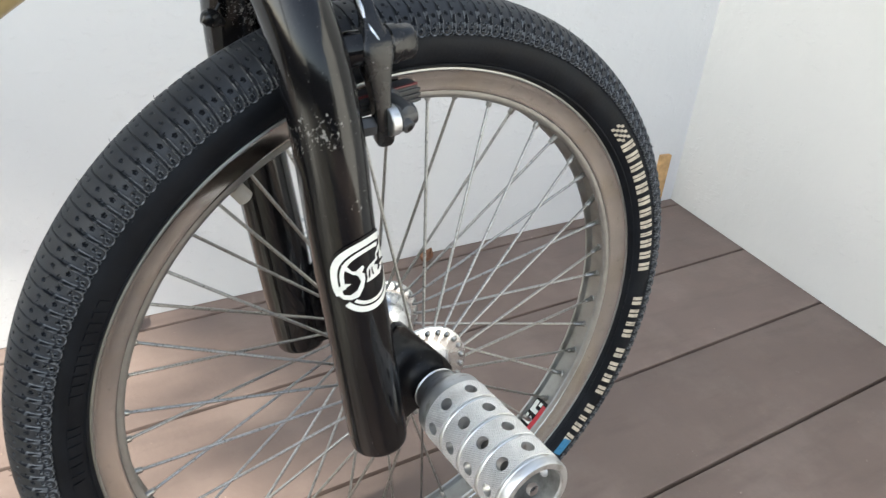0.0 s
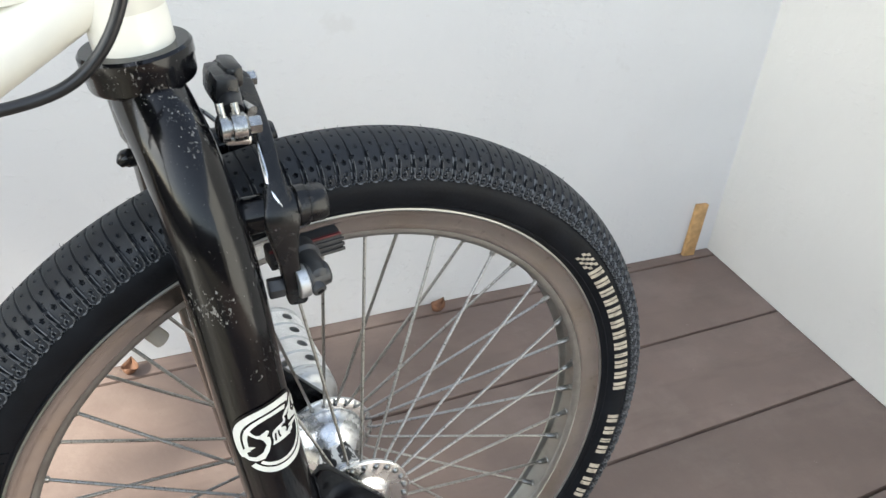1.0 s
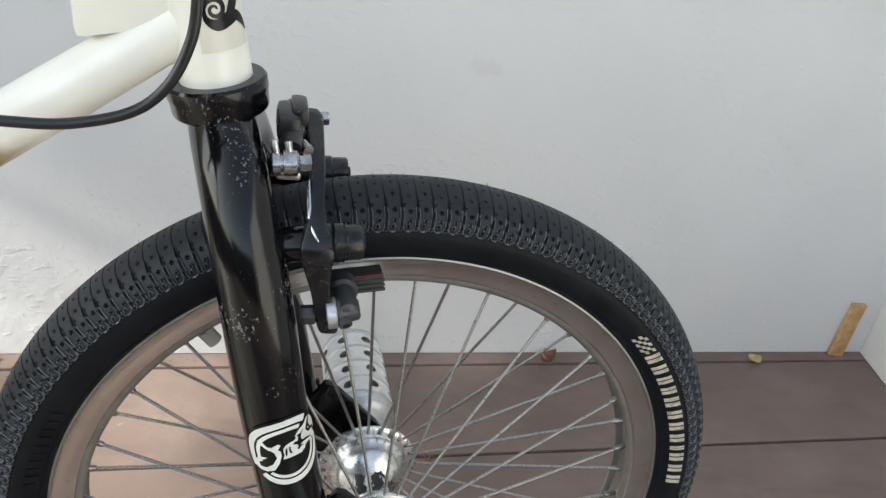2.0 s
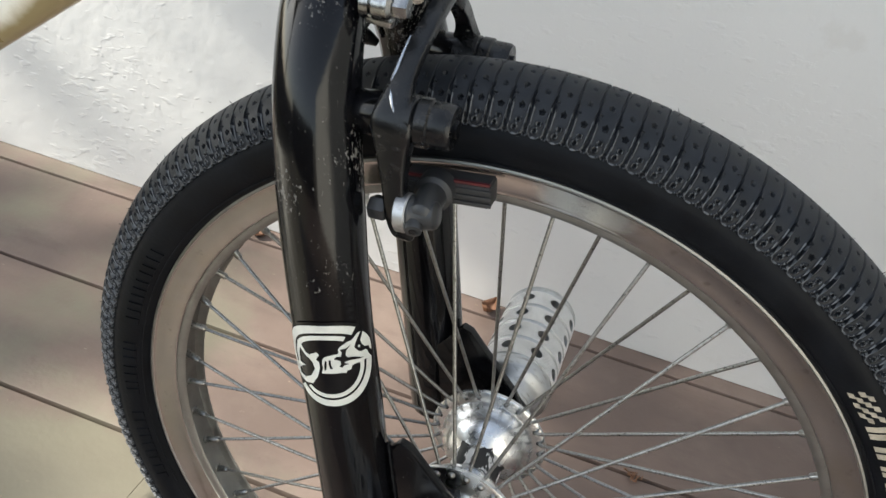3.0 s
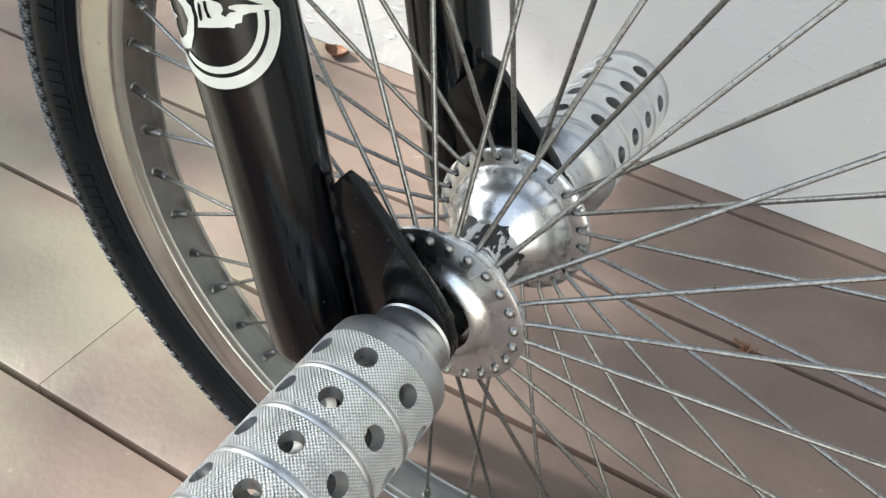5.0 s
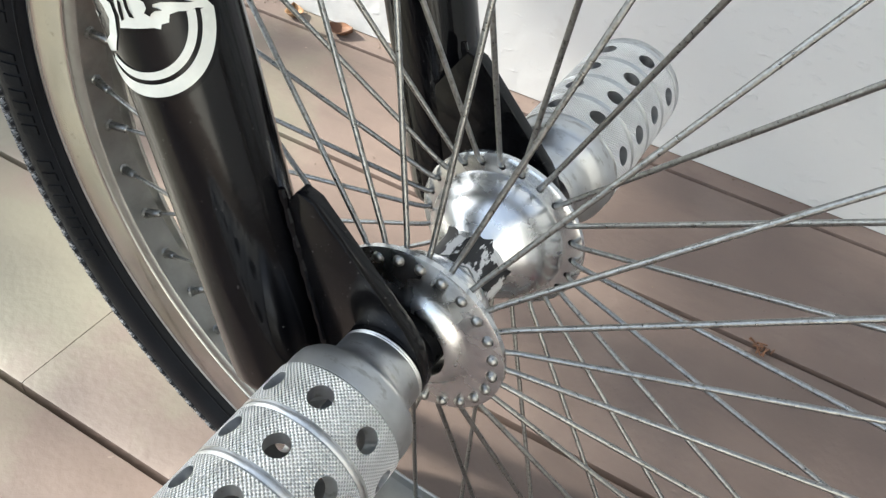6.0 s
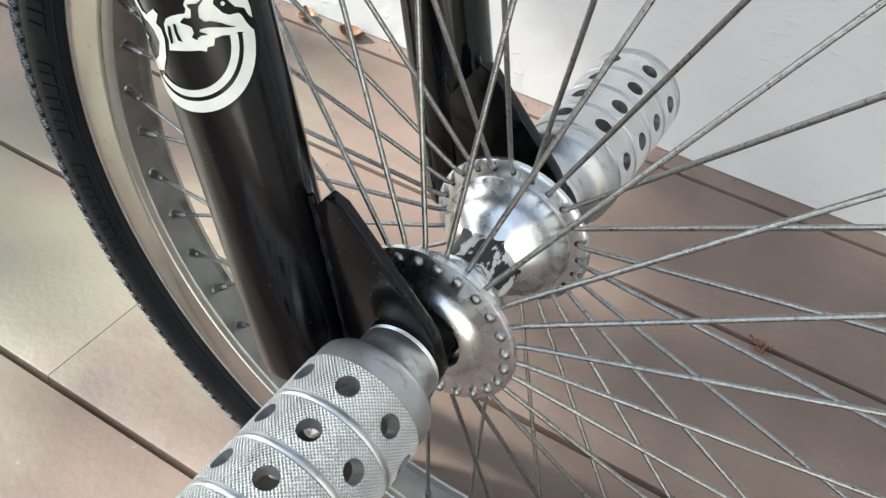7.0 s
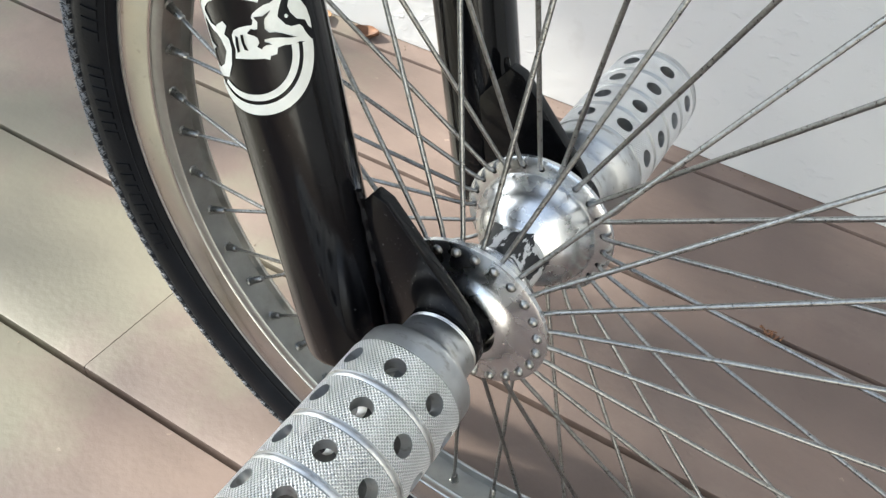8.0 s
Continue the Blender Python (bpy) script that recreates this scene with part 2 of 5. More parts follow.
def cream_paint():
    """Cream frame paint with rusty mud stains towards the lower end of the tube."""
    m = mat("cream_frame_paint", (0.8, 0.78, 0.7), 0.32, 0, 0.03, 30, coat=0.4, bump=0.03, bump_scale=300)
    n, l = m.node_tree.nodes, m.node_tree.links
    b = n["Principled BSDF"]
    src = b.inputs["Base Color"].links[0].from_socket
    tc = n.new("ShaderNodeTexCoord")
    sep = n.new("ShaderNodeSeparateXYZ")
    l.new(tc.outputs["Object"], sep.inputs["Vector"])
    nz = n.new("ShaderNodeTexNoise")
    nz.inputs["Scale"].default_value, nz.inputs["Detail"].default_value = 35, 8
    l.new(tc.outputs["Object"], nz.inputs["Vector"])
    def mapped(socket, x0, x1):
        mr = n.new("ShaderNodeMapRange")
        mr.inputs["From Min"].default_value, mr.inputs["From Max"].default_value = x0, x1
        l.new(socket, mr.inputs["Value"])
        return mr.outputs["Result"]

    def math_(op, x, y):
        q = n.new("ShaderNodeMath")
        q.operation = op
        for k, v in enumerate((x, y)):
            if isinstance(v, (int, float)):
                q.inputs[k].default_value = v
            else:
                l.new(v, q.inputs[k])
        return q.outputs["Value"]

    under = math_("SUBTRACT", math_("SUBTRACT", sep.outputs["Z"], math_("MULTIPLY", sep.outputs["X"], 0.714)), 0.6736)
    under = math_("ADD", under, math_("MULTIPLY", math_("SUBTRACT", nz.outputs["Fac"], 0.5), -0.03))
    far_down = mapped(sep.outputs["X"], -0.19, -0.212)
    mul = n.new("ShaderNodeMath")
    mul.operation = "MULTIPLY"
    l.new(far_down, mul.inputs[0])
    l.new(mapped(under, -0.001, -0.011), mul.inputs[1])
    mix = n.new("ShaderNodeMix")
    mix.data_type = "RGBA"
    l.new(mul.outputs["Value"], mix.inputs["Factor"])
    l.new(src, mix.inputs["A"])
    mix.inputs["B"].default_value = (0.33, 0.26, 0.13, 1)
    l.new(mix.outputs["Result"], b.inputs["Base Color"])
    return m


CREAM = cream_paint()


def worn_black():
    """Gloss black paint with chipped, scuffed patches of bare grey metal on the upper fork."""
    m = mat("chipped_black_paint", (0.003, 0.003, 0.0038), 0.2, 0, 0.3, 50, spec=0.38, bump=0.03, bump_scale=400)
    n, l = m.node_tree.nodes, m.node_tree.links
    b = n["Principled BSDF"]
    src = b.inputs["Base Color"].links[0].from_socket
    tc = n.new("ShaderNodeTexCoord")
    mp = n.new("ShaderNodeMapping")
    mp.inputs["Scale"].default_value = (1.0, 1.0, 0.55)
    l.new(tc.outputs["Object"], mp.inputs["Vector"])
    a = n.new("ShaderNodeTexNoise")
    a.inputs["Scale"].default_value, a.inputs["Detail"].default_value, a.inputs["Roughness"].default_value = 620, 7, 0.7
    l.new(mp.outputs["Vector"], a.inputs["Vector"])
    c = n.new("ShaderNodeTexNoise")
    c.inputs["Scale"].default_value, c.inputs["Detail"].default_value = 30, 2
    l.new(tc.outputs["Object"], c.inputs["Vector"])
    sep = n.new("ShaderNodeSeparateXYZ")
    l.new(tc.outputs["Object"], sep.inputs["Vector"])
    hgt = n.new("ShaderNodeMapRange")
    hgt.inputs["From Min"].default_value, hgt.inputs["From Max"].default_value = 0.36, 0.47
    hgt.inputs["To Min"].default_value, hgt.inputs["To Max"].default_value = -0.075, 0.035
    l.new(sep.outputs["Z"], hgt.inputs["Value"])
    add = n.new("ShaderNodeMath")
    l.new(a.outputs["Fac"], add.inputs[0])
    l.new(hgt.outputs["Result"], add.inputs[1])
    add2 = n.new("ShaderNodeMath")
    add2.operation = "MULTIPLY_ADD"
    l.new(c.outputs["Fac"], add2.inputs[0])
    add2.inputs[1].default_value = 0.45
    l.new(add.outputs["Value"], add2.inputs[2])
    chips = n.new("ShaderNodeMapRange")
    chips.inputs["From Min"].default_value, chips.inputs["From Max"].default_value = 0.886, 0.904
    l.new(add2.outputs["Value"], chips.inputs["Value"])
    mix = n.new("ShaderNodeMix")
    mix.data_type = "RGBA"
    l.new(chips.outputs["Result"], mix.inputs["Factor"])
    l.new(src, mix.inputs["A"])
    mix.inputs["B"].default_value = (0.19, 0.182, 0.17, 1)
    l.new(mix.outputs["Result"], b.inputs["Base Color"])
    rmix = n.new("ShaderNodeMapRange")
    rmix.inputs["To Min"].default_value, rmix.inputs["To Max"].default_value = 0.13, 0.5
    l.new(chips.outputs["Result"], rmix.inputs["Value"])
    l.new(rmix.outputs["Result"], b.inputs["Roughness"])
    return m


WORN_BLACK = specks(worn_black(), (0.17, 0.165, 0.155), 800, 0.675, 0.71, 0.5)


def knurl():
    """Dull alloy with a fine diamond knurl round the axle."""
    m = mat("knurled_alloy", (0.94, 0.94, 0.94), 0.5, 1.0, 0.06, 150, dirt=0.2, dirt_scale=60, dirt_col=(0.42, 0.41, 0.39))
    n, l = m.node_tree.nodes, m.node_tree.links
    b = n["Principled BSDF"]
    tc = n.new("ShaderNodeTexCoord")
    sep = n.new("ShaderNodeSeparateXYZ")
    l.new(tc.outputs["Object"], sep.inputs["Vector"])
    zz = n.new("ShaderNodeMath")
    zz.operation = "SUBTRACT"
    l.new(sep.outputs["Z"], zz.inputs[0])
    zz.inputs[1].default_value = 0.254
    ang = n.new("ShaderNodeMath")
    ang.operation = "ARCTAN2"
    l.new(zz.outputs["Value"], ang.inputs[0])
    l.new(sep.outputs["X"], ang.inputs[1])
    arc = n.new("ShaderNodeMath")
    arc.operation = "MULTIPLY"
    l.new(ang.outputs["Value"], arc.inputs[0])
    arc.inputs[1].default_value = 0.0245
    outs = []
    for sign in (1, -1):
        s = n.new("ShaderNodeMath")
        s.operation = "MULTIPLY_ADD"
        l.new(sep.outputs["Y"], s.inputs[0])
        s.inputs[1].default_value = sign
        l.new(arc.outputs["Value"], s.inputs[2])
        k = n.new("ShaderNodeMath")
        k.operation = "MULTIPLY"
        l.new(s.outputs["Value"], k.inputs[0])
        k.inputs[1].default_value = 2 * math.pi / 0.00150
        w = n.new("ShaderNodeMath")
        w.operation = "SINE"
        l.new(k.outputs["Value"], w.inputs[0])
        outs.append(w)
    mx = n.new("ShaderNodeMath")
    mx.operation = "ADD"
    l.new(outs[0].outputs["Value"], mx.inputs[0])
    l.new(outs[1].outputs["Value"], mx.inputs[1])
    bp = n.new("ShaderNodeBump")
    bp.inputs["Strength"].default_value, bp.inputs["Distance"].default_value = 1.0, 0.0005
    l.new(mx.outputs["Value"], bp.inputs["Height"])
    l.new(bp.outputs["Normal"], b.inputs["Normal"])
    src = b.inputs["Base Color"].links[0].from_socket
    cavity_shade = n.new("ShaderNodeMapRange")                  # grey put into the knurl's valleys, for their cavity shade
    cavity_shade.inputs["From Min"].default_value, cavity_shade.inputs["From Max"].default_value = -0.2, -1.3
    cavity_shade.inputs["To Max"].default_value = 0.5
    l.new(mx.outputs["Value"], cavity_shade.inputs["Value"])
    mix = n.new("ShaderNodeMix")
    mix.data_type = "RGBA"
    l.new(cavity_shade.outputs["Result"], mix.inputs["Factor"])
    l.new(src, mix.inputs["A"])
    mix.inputs["B"].default_value = (0.2, 0.2, 0.2, 1)
    l.new(mix.outputs["Result"], b.inputs["Base Color"])
    return m


KNURL = knurl()

# ---- building helpers ----
HUB_Z = 0.254


def mesh_from(name, verts, faces, material, smooth=True):
    me = bpy.data.meshes.new(name)
    me.from_pydata([tuple(v) for v in verts], [], faces)
    me.materials.append(material)
    if smooth:
        me.polygons.foreach_set("use_smooth", [True] * len(me.polygons))
        me.set_sharp_from_angle(angle=radians(38))
    me.update()
    return me


def part_of(name, me, parent, label="", m=None):
    ob = new(name, me)
    ob.parent = parent
    if m is not None:
        ob.matrix_basis = m
    if label:
        tagged(ob, label)
    return ob


def part(name, bm, material, parent, label=""):
    """Links a bmesh as one mesh object under a thing or a part."""
    bmesh.ops.recalc_face_normals(bm, faces=bm.faces)
    me = bpy.data.meshes.new(name)
    bm.to_mesh(me)
    bm.free()
    me.materials.append(material)
    me.polygons.foreach_set("use_smooth", [True] * len(me.polygons))
    me.set_sharp_from_angle(angle=radians(38))
    return part_of(name, me, parent, label)


def smooth_path(pts, per=6):
    """Catmull-Rom through the points, which may carry a radius as a fourth number."""
    p = [np.array(q, float) for q in pts]
    p = [2 * p[0] - p[1]] + p + [2 * p[-1] - p[-2]]
    out = []
    for i in range(1, len(p) - 2):
        for j in range(per):
            t = j / per
            out.append(0.5 * (2 * p[i] + (p[i + 1] - p[i - 1]) * t + (2 * p[i - 1] - 5 * p[i] + 4 * p[i + 1] - p[i + 2]) * t * t
                              + (3 * p[i] - p[i - 1] - 3 * p[i + 1] + p[i + 2]) * t ** 3))
    out.append(p[-2])
    return out


def sweep(pts, radius=None, segs=20, per=6, squash=1.0, power=1.0):
    """A closed tube along the points; radius from the argument or from each point's fourth number."""
    path = smooth_path(pts, per) if per > 1 else [np.array(q, float) for q in pts]
    P = [Vector(q[:3]) for q in path]
    rad = [radius if radius is not None else q[3] for q in path]
    verts, faces, nrm = [], [], None
    for i, q in enumerate(P):
        tan = (P[min(i + 1, len(P) - 1)] - P[max(i - 1, 0)]).normalized()
        if nrm is None:
            nrm = tan.orthogonal().normalized()
        nrm = (nrm - tan * nrm.dot(tan)).normalized()
        bi = tan.cross(nrm)
        for k in range(segs):
            a = 2 * math.pi * k / segs
            c, w = math.cos(a), math.sin(a)
            c, w = math.copysign(abs(c) ** power, c), math.copysign(abs(w) ** power, w)
            verts.append(q + (nrm * c + bi * w * squash) * rad[i])
    for i in range(len(P) - 1):
        for k in range(segs):
            faces.append((i * segs + k, i * segs + (k + 1) % segs, (i + 1) * segs + (k + 1) % segs, (i + 1) * segs + k))
    faces.append(tuple(range(segs - 1, -1, -1)))
    faces.append(tuple((len(P) - 1) * segs + k for k in range(segs)))
    return verts, faces


def revolve(profile, segs=64, closed=True, centre=(0, 0, HUB_Z)):
    """A body of revolution about the axle: profile of (radius, y)."""
    verts, faces, n = [], [], len(profile)
    for s in range(segs):
        a = 2 * math.pi * s / segs
        for r, y in profile:
            verts.append((centre[0] + r * math.cos(a), centre[1] + y, centre[2] + r * math.sin(a)))
    for s in range(segs):
        t = (s + 1) % segs
        for i in range(n if closed else n - 1):
            j = (i + 1) % n
            faces.append((s * n + i, s * n + j, t * n + j, t * n + i))
    return verts, faces


def lathe(p0, p1, profile, segs=24):
    """A turned body between two points: profile of (0..1 along, radius), capped."""
    a, b = Vector(p0), Vector(p1)
    d = (b - a)
    u = d.normalized().orthogonal().normalized()
    w = d.normalized().cross(u)
    verts, faces = [], []
    for t, r in profile:
        for k in range(segs):
            g = 2 * math.pi * k / segs
            verts.append(a + d * t + (u * math.cos(g) + w * math.sin(g)) * r)
    for i in range(len(profile) - 1):
        for k in range(segs):
            faces.append((i * segs + k, i * segs + (k + 1) % segs, (i + 1) * segs + (k + 1) % segs, (i + 1) * segs + k))
    faces.append(tuple(range(segs - 1, -1, -1)))
    faces.append(tuple((len(profile) - 1) * segs + k for k in range(segs)))
    return verts, faces


def joined(*meshes):
    """Vertices and faces of several bodies as one."""
    V, Fs = [], []
    for v, f in meshes:
        o = len(V)
        V += list(v)
        Fs += [tuple(i + o for i in q) for q in f]
    return V, Fs


def plate(outline, thick, to_world, bevel=0.0008):
    """A plate from a 2D outline; to_world(u, v, w) places it, w from 0 to thick."""
    bm = bmesh.new()
    lo = [bm.verts.new(to_world(u, v, 0)) for u, v in outline]
    hi = [bm.verts.new(to_world(u, v, thick)) for u, v in outline]
    n = len(lo)
    bm.faces.new(lo[::-1])
    bm.faces.new(hi)
    for i in range(n):
        bm.faces.new((lo[i], lo[(i + 1) % n], hi[(i + 1) % n], hi[i]))
    bmesh.ops.recalc_face_normals(bm, faces=bm.faces)
    if bevel:
        sharp = [e for e in bm.edges if e.calc_face_angle(0) > 0.9]
        bmesh.ops.bevel(bm, geom=sharp, offset=bevel, segments=2, affect="EDGES", profile=0.6)
    return bm


def box_bm(lo, hi, bevel=0.001, m=None):
    bm = bmesh.new()
    bmesh.ops.create_cube(bm, size=1.0)
    s = [h - l for l, h in zip(lo, hi)]
    c = [(h + l) / 2 for l, h in zip(lo, hi)]
    bmesh.ops.scale(bm, vec=s, verts=bm.verts)
    bmesh.ops.translate(bm, vec=c, verts=bm.verts)
    if bevel:
        bmesh.ops.bevel(bm, geom=bm.edges[:], offset=bevel, segments=2, affect="EDGES", profile=0.6)
    if m is not None:
        bmesh.ops.transform(bm, matrix=m, verts=bm.verts)
    return bm


def carved(me, cutters):
    """The mesh with the cutters' bodies cut out of it."""
    a = bpy.data.objects.new("blank", me)
    b = bpy.data.objects.new("cutter", cutters)
    scene.collection.objects.link(a)
    scene.collection.objects.link(b)
    mod = a.modifiers.new("cut", "BOOLEAN")
    mod.operation, mod.object, mod.solver = "DIFFERENCE", b, "EXACT"
    dg = bpy.context.evaluated_depsgraph_get()
    out = bpy.data.meshes.new_from_object(a.evaluated_get(dg))
    bpy.data.objects.remove(a)
    bpy.data.objects.remove(b)
    out.set_sharp_from_angle(angle=radians(38))
    return out

# ---- the deck and the walls ----
WALL_Y = 0.501
BACK_SLOPE = 0.008        # the back wall and the planks run a little out of square to the bicycle
PLANK_SLOPE = 0.0155
CORNER_X = 0.906
SIDE_SLOPE = 0.172          # the side wall is not quite square to the back wall
JOINTS = [WALL_Y + 0.145, 0.466, 0.290, 0.119, -0.042, -0.212, -0.384, -0.556, -0.728, -0.9, -1.072, -1.244, -1.416, -1.588]

sub = box_bm((-1.9, -1.6, -0.06), (1.3, 0.66, -0.022), 0)
floor = part("floor", sub, GAP, None)
tagged(floor, "brown painted timber deck with dark joints between its planks", "floor", kind="structure")


def plank(y0, y1, x0, x1):
    bm = box_bm((x0, y0, -0.022), (x1, y1, 0.0), 0)
    long = [e for e in bm.edges if abs(e.verts[0].co.x - e.verts[1].co.x) > 0.1]
    bmesh.ops.bevel(bm, geom=long, offset=0.0025, segments=2, affect="EDGES", profile=0.6)
    for v in bm.verts:
        v.co.y += PLANK_SLOPE * v.co.x
    return part("plank", bm, PLANK, floor)


def wall(name, p0, p1, height, thick, label, paint):
    """A straight wall whose visible face runs from p0 to p1; its body lies to the right of that line."""
    a, b = Vector((*p0, 0)), Vector((*p1, 0))
    d = (b - a).normalized()
    n = Vector((d.y, -d.x, 0))
    bm = bmesh.new()
    bmesh.ops.create_cube(bm, size=1.0)
    L = (b - a).length
    bmesh.ops.scale(bm, vec=(L, thick, height), verts=bm.verts)
    m = Matrix((( d.x, n.x, 0, (a.x + b.x) / 2 + n.x * thick / 2), (d.y, n.y, 0, (a.y + b.y) / 2 + n.y * thick / 2), (0, 0, 1, height / 2 + 0.001), (0, 0, 0, 1)))
    bmesh.ops.transform(bm, matrix=m, verts=bm.verts)
    ob = part(name, bm, paint, None)
    return tagged(ob, label, "wall", kind="structure")


SIDE_END = (CORNER_X + SIDE_SLOPE * (-1.6 - WALL_Y), -1.6)
wall("wall_back", (CORNER_X, WALL_Y), (-1.9, WALL_Y - BACK_SLOPE * (1.9 + CORNER_X)), 2.0, 0.15, "white painted rendered wall with faint scuffs and stains", WALLPAINT)
wall("wall_side", SIDE_END, (CORNER_X, WALL_Y), 1.14, 0.15, "white painted rendered side wall meeting the deck", WALL_WARM)

# Unseen dark wall behind the camera, added to shape reflections.
ADDED_DARK = mat("dark_added_wall", (0.1, 0.09, 0.08), 0.8, 0, 0.2, 6, bump=0.3, bump_scale=40)
added_front = part("added_wall_front", box_bm((-2.05, -2.75, -0.25), (0.6, -2.6, 0.75), 0), ADDED_DARK, None)
tagged(added_front, "plain dark wall, unseen, added across from the deck for reflections", "wall", kind="structure")

# Second unseen wall, added to darken what the fork reflects on the left.
added_side = part("added_wall_left", box_bm((-2.05, -2.6, -0.25), (-1.903, 0.656, 0.5), 0), ADDED_DARK, None)
tagged(added_side, "plain dark wall, unseen, added at the end of the deck for reflections", "wall", kind="structure")

gy = bmesh.new()
bmesh.ops.create_grid(gy, x_segments=2, y_segments=2, size=60)
bmesh.ops.translate(gy, vec=(0, 0, -0.25), verts=gy.verts)
SOIL = mat("dry_ground", (0.11, 0.1, 0.075), 0.9, 0, 0.3, 3, bump=0.4, bump_scale=20)
ground = part("ground", gy, SOIL, None)
tagged(ground, "dry sandy ground round the deck", "ground", kind="structure")

LEAVES = mat("green_leaves", (0.05, 0.085, 0.03), 0.5, 0, 0.4, 30)
BARK = mat("grey_bark", (0.16, 0.13, 0.1), 0.9, 0, 0.3, 30, bump=0.8, bump_scale=60)


def tree(x, y, crown, spread, count, seed):
    """A broad, flat-crowned tree, out of view, added so its shade covers the deck; its ragged edge dapples the sun at
    the deck's end.
    """
    rnd = random.Random(seed)
    t = new("tree")
    tagged(t, "broad leafy green tree, unseen, added to shade the deck", "tree")
    t.location = (x, y, -0.25)
    cx, cy, cz = crown
    base = Vector((x, y, -0.25))
    limbs = [sweep([(0, 0, -0.1, .075), (0.02, 0.01, 0.8, .06), (-0.02, -0.02, 1.6, .05), (0.0, 0.0, 2.3, .035)], None, 12, 4)]
    tips = []
    for k in range(70):
        q, r = rnd.uniform(0, 2 * math.pi), math.sqrt(rnd.random())
        tip = Vector((cx + spread[0] * r * math.cos(q), cy + spread[1] * r * math.sin(q), cz + rnd.gauss(0, spread[2]))) - base
        st = Vector((0, 0, rnd.uniform(1.7, 2.3)))
        mid = st.lerp(tip, 0.55) + Vector((0, 0, 0.10))
        limbs.append(sweep([(*st, .018), (*mid, .010), (*tip, .003)], None, 6, 3))
        tips += [mid.lerp(tip, 0.6), tip, tip]
    for dx, dy in ((-1.87, -0.26), (-1.98, -0.16), (-1.84, -0.46), (-2.02, -0.50)):       # a loose outer bough, placed to shade spots on the deck
        tip = Vector((cx + dx, cy + dy, cz)) - base
        limbs.append(sweep([(0, 0, 2.1, .018), (*(tip * 0.6 + Vector((0, 0, 0.95))), .010), (*tip, .003)], None, 6, 3))
        tips += [tip]
    part_of("trunk", mesh_from("trunk", *joined(*limbs), BARK), t)
    V, F = [], []
    for _ in range(count):
        c = rnd.choice(tips) + Vector((rnd.gauss(0, .10), rnd.gauss(0, .10), rnd.gauss(0, .07)))
        u = Vector((rnd.gauss(0, 1), rnd.gauss(0, 1), rnd.gauss(0, .4))).normalized()
        w = u.cross(Vector((rnd.gauss(0, .35), rnd.gauss(0, .35), 1))).normalized()
        n = u.cross(w)
        L, W, o = rnd.uniform(.07, .12), rnd.uniform(.022, .036), len(V)
        for a_, b_, h_ in ((0, 0, 0), (.35, 1, .1), (.7, .8, .06), (1, 0, -.12), (.7, -.8, .06), (.35, -1, .1), (.5, 0, -.02)):
            V.append(c + u * (L * a_) + w * (W * b_) + n * (L * h_))
        for e in range(6):
            F.append((o + e, o + (e + 1) % 6, o + 6))
    part_of("crown", mesh_from("crown", V, F, LEAVES), t)
    return t


# Unseen tree, set so its crown blocks the sun from the bicycle.
tree(-2.60, -1.25, (-2.17, -0.11, 2.42), (1.10, 0.84, 0.12), 9500, 5)

# ---- the bicycle ----
bike = new("bicycle")
tagged(bike, "black and cream stunt bicycle with pegs standing on the deck", "bicycle")
PHASE = 5.04              # degrees: the first spoke's turn from straight ahead


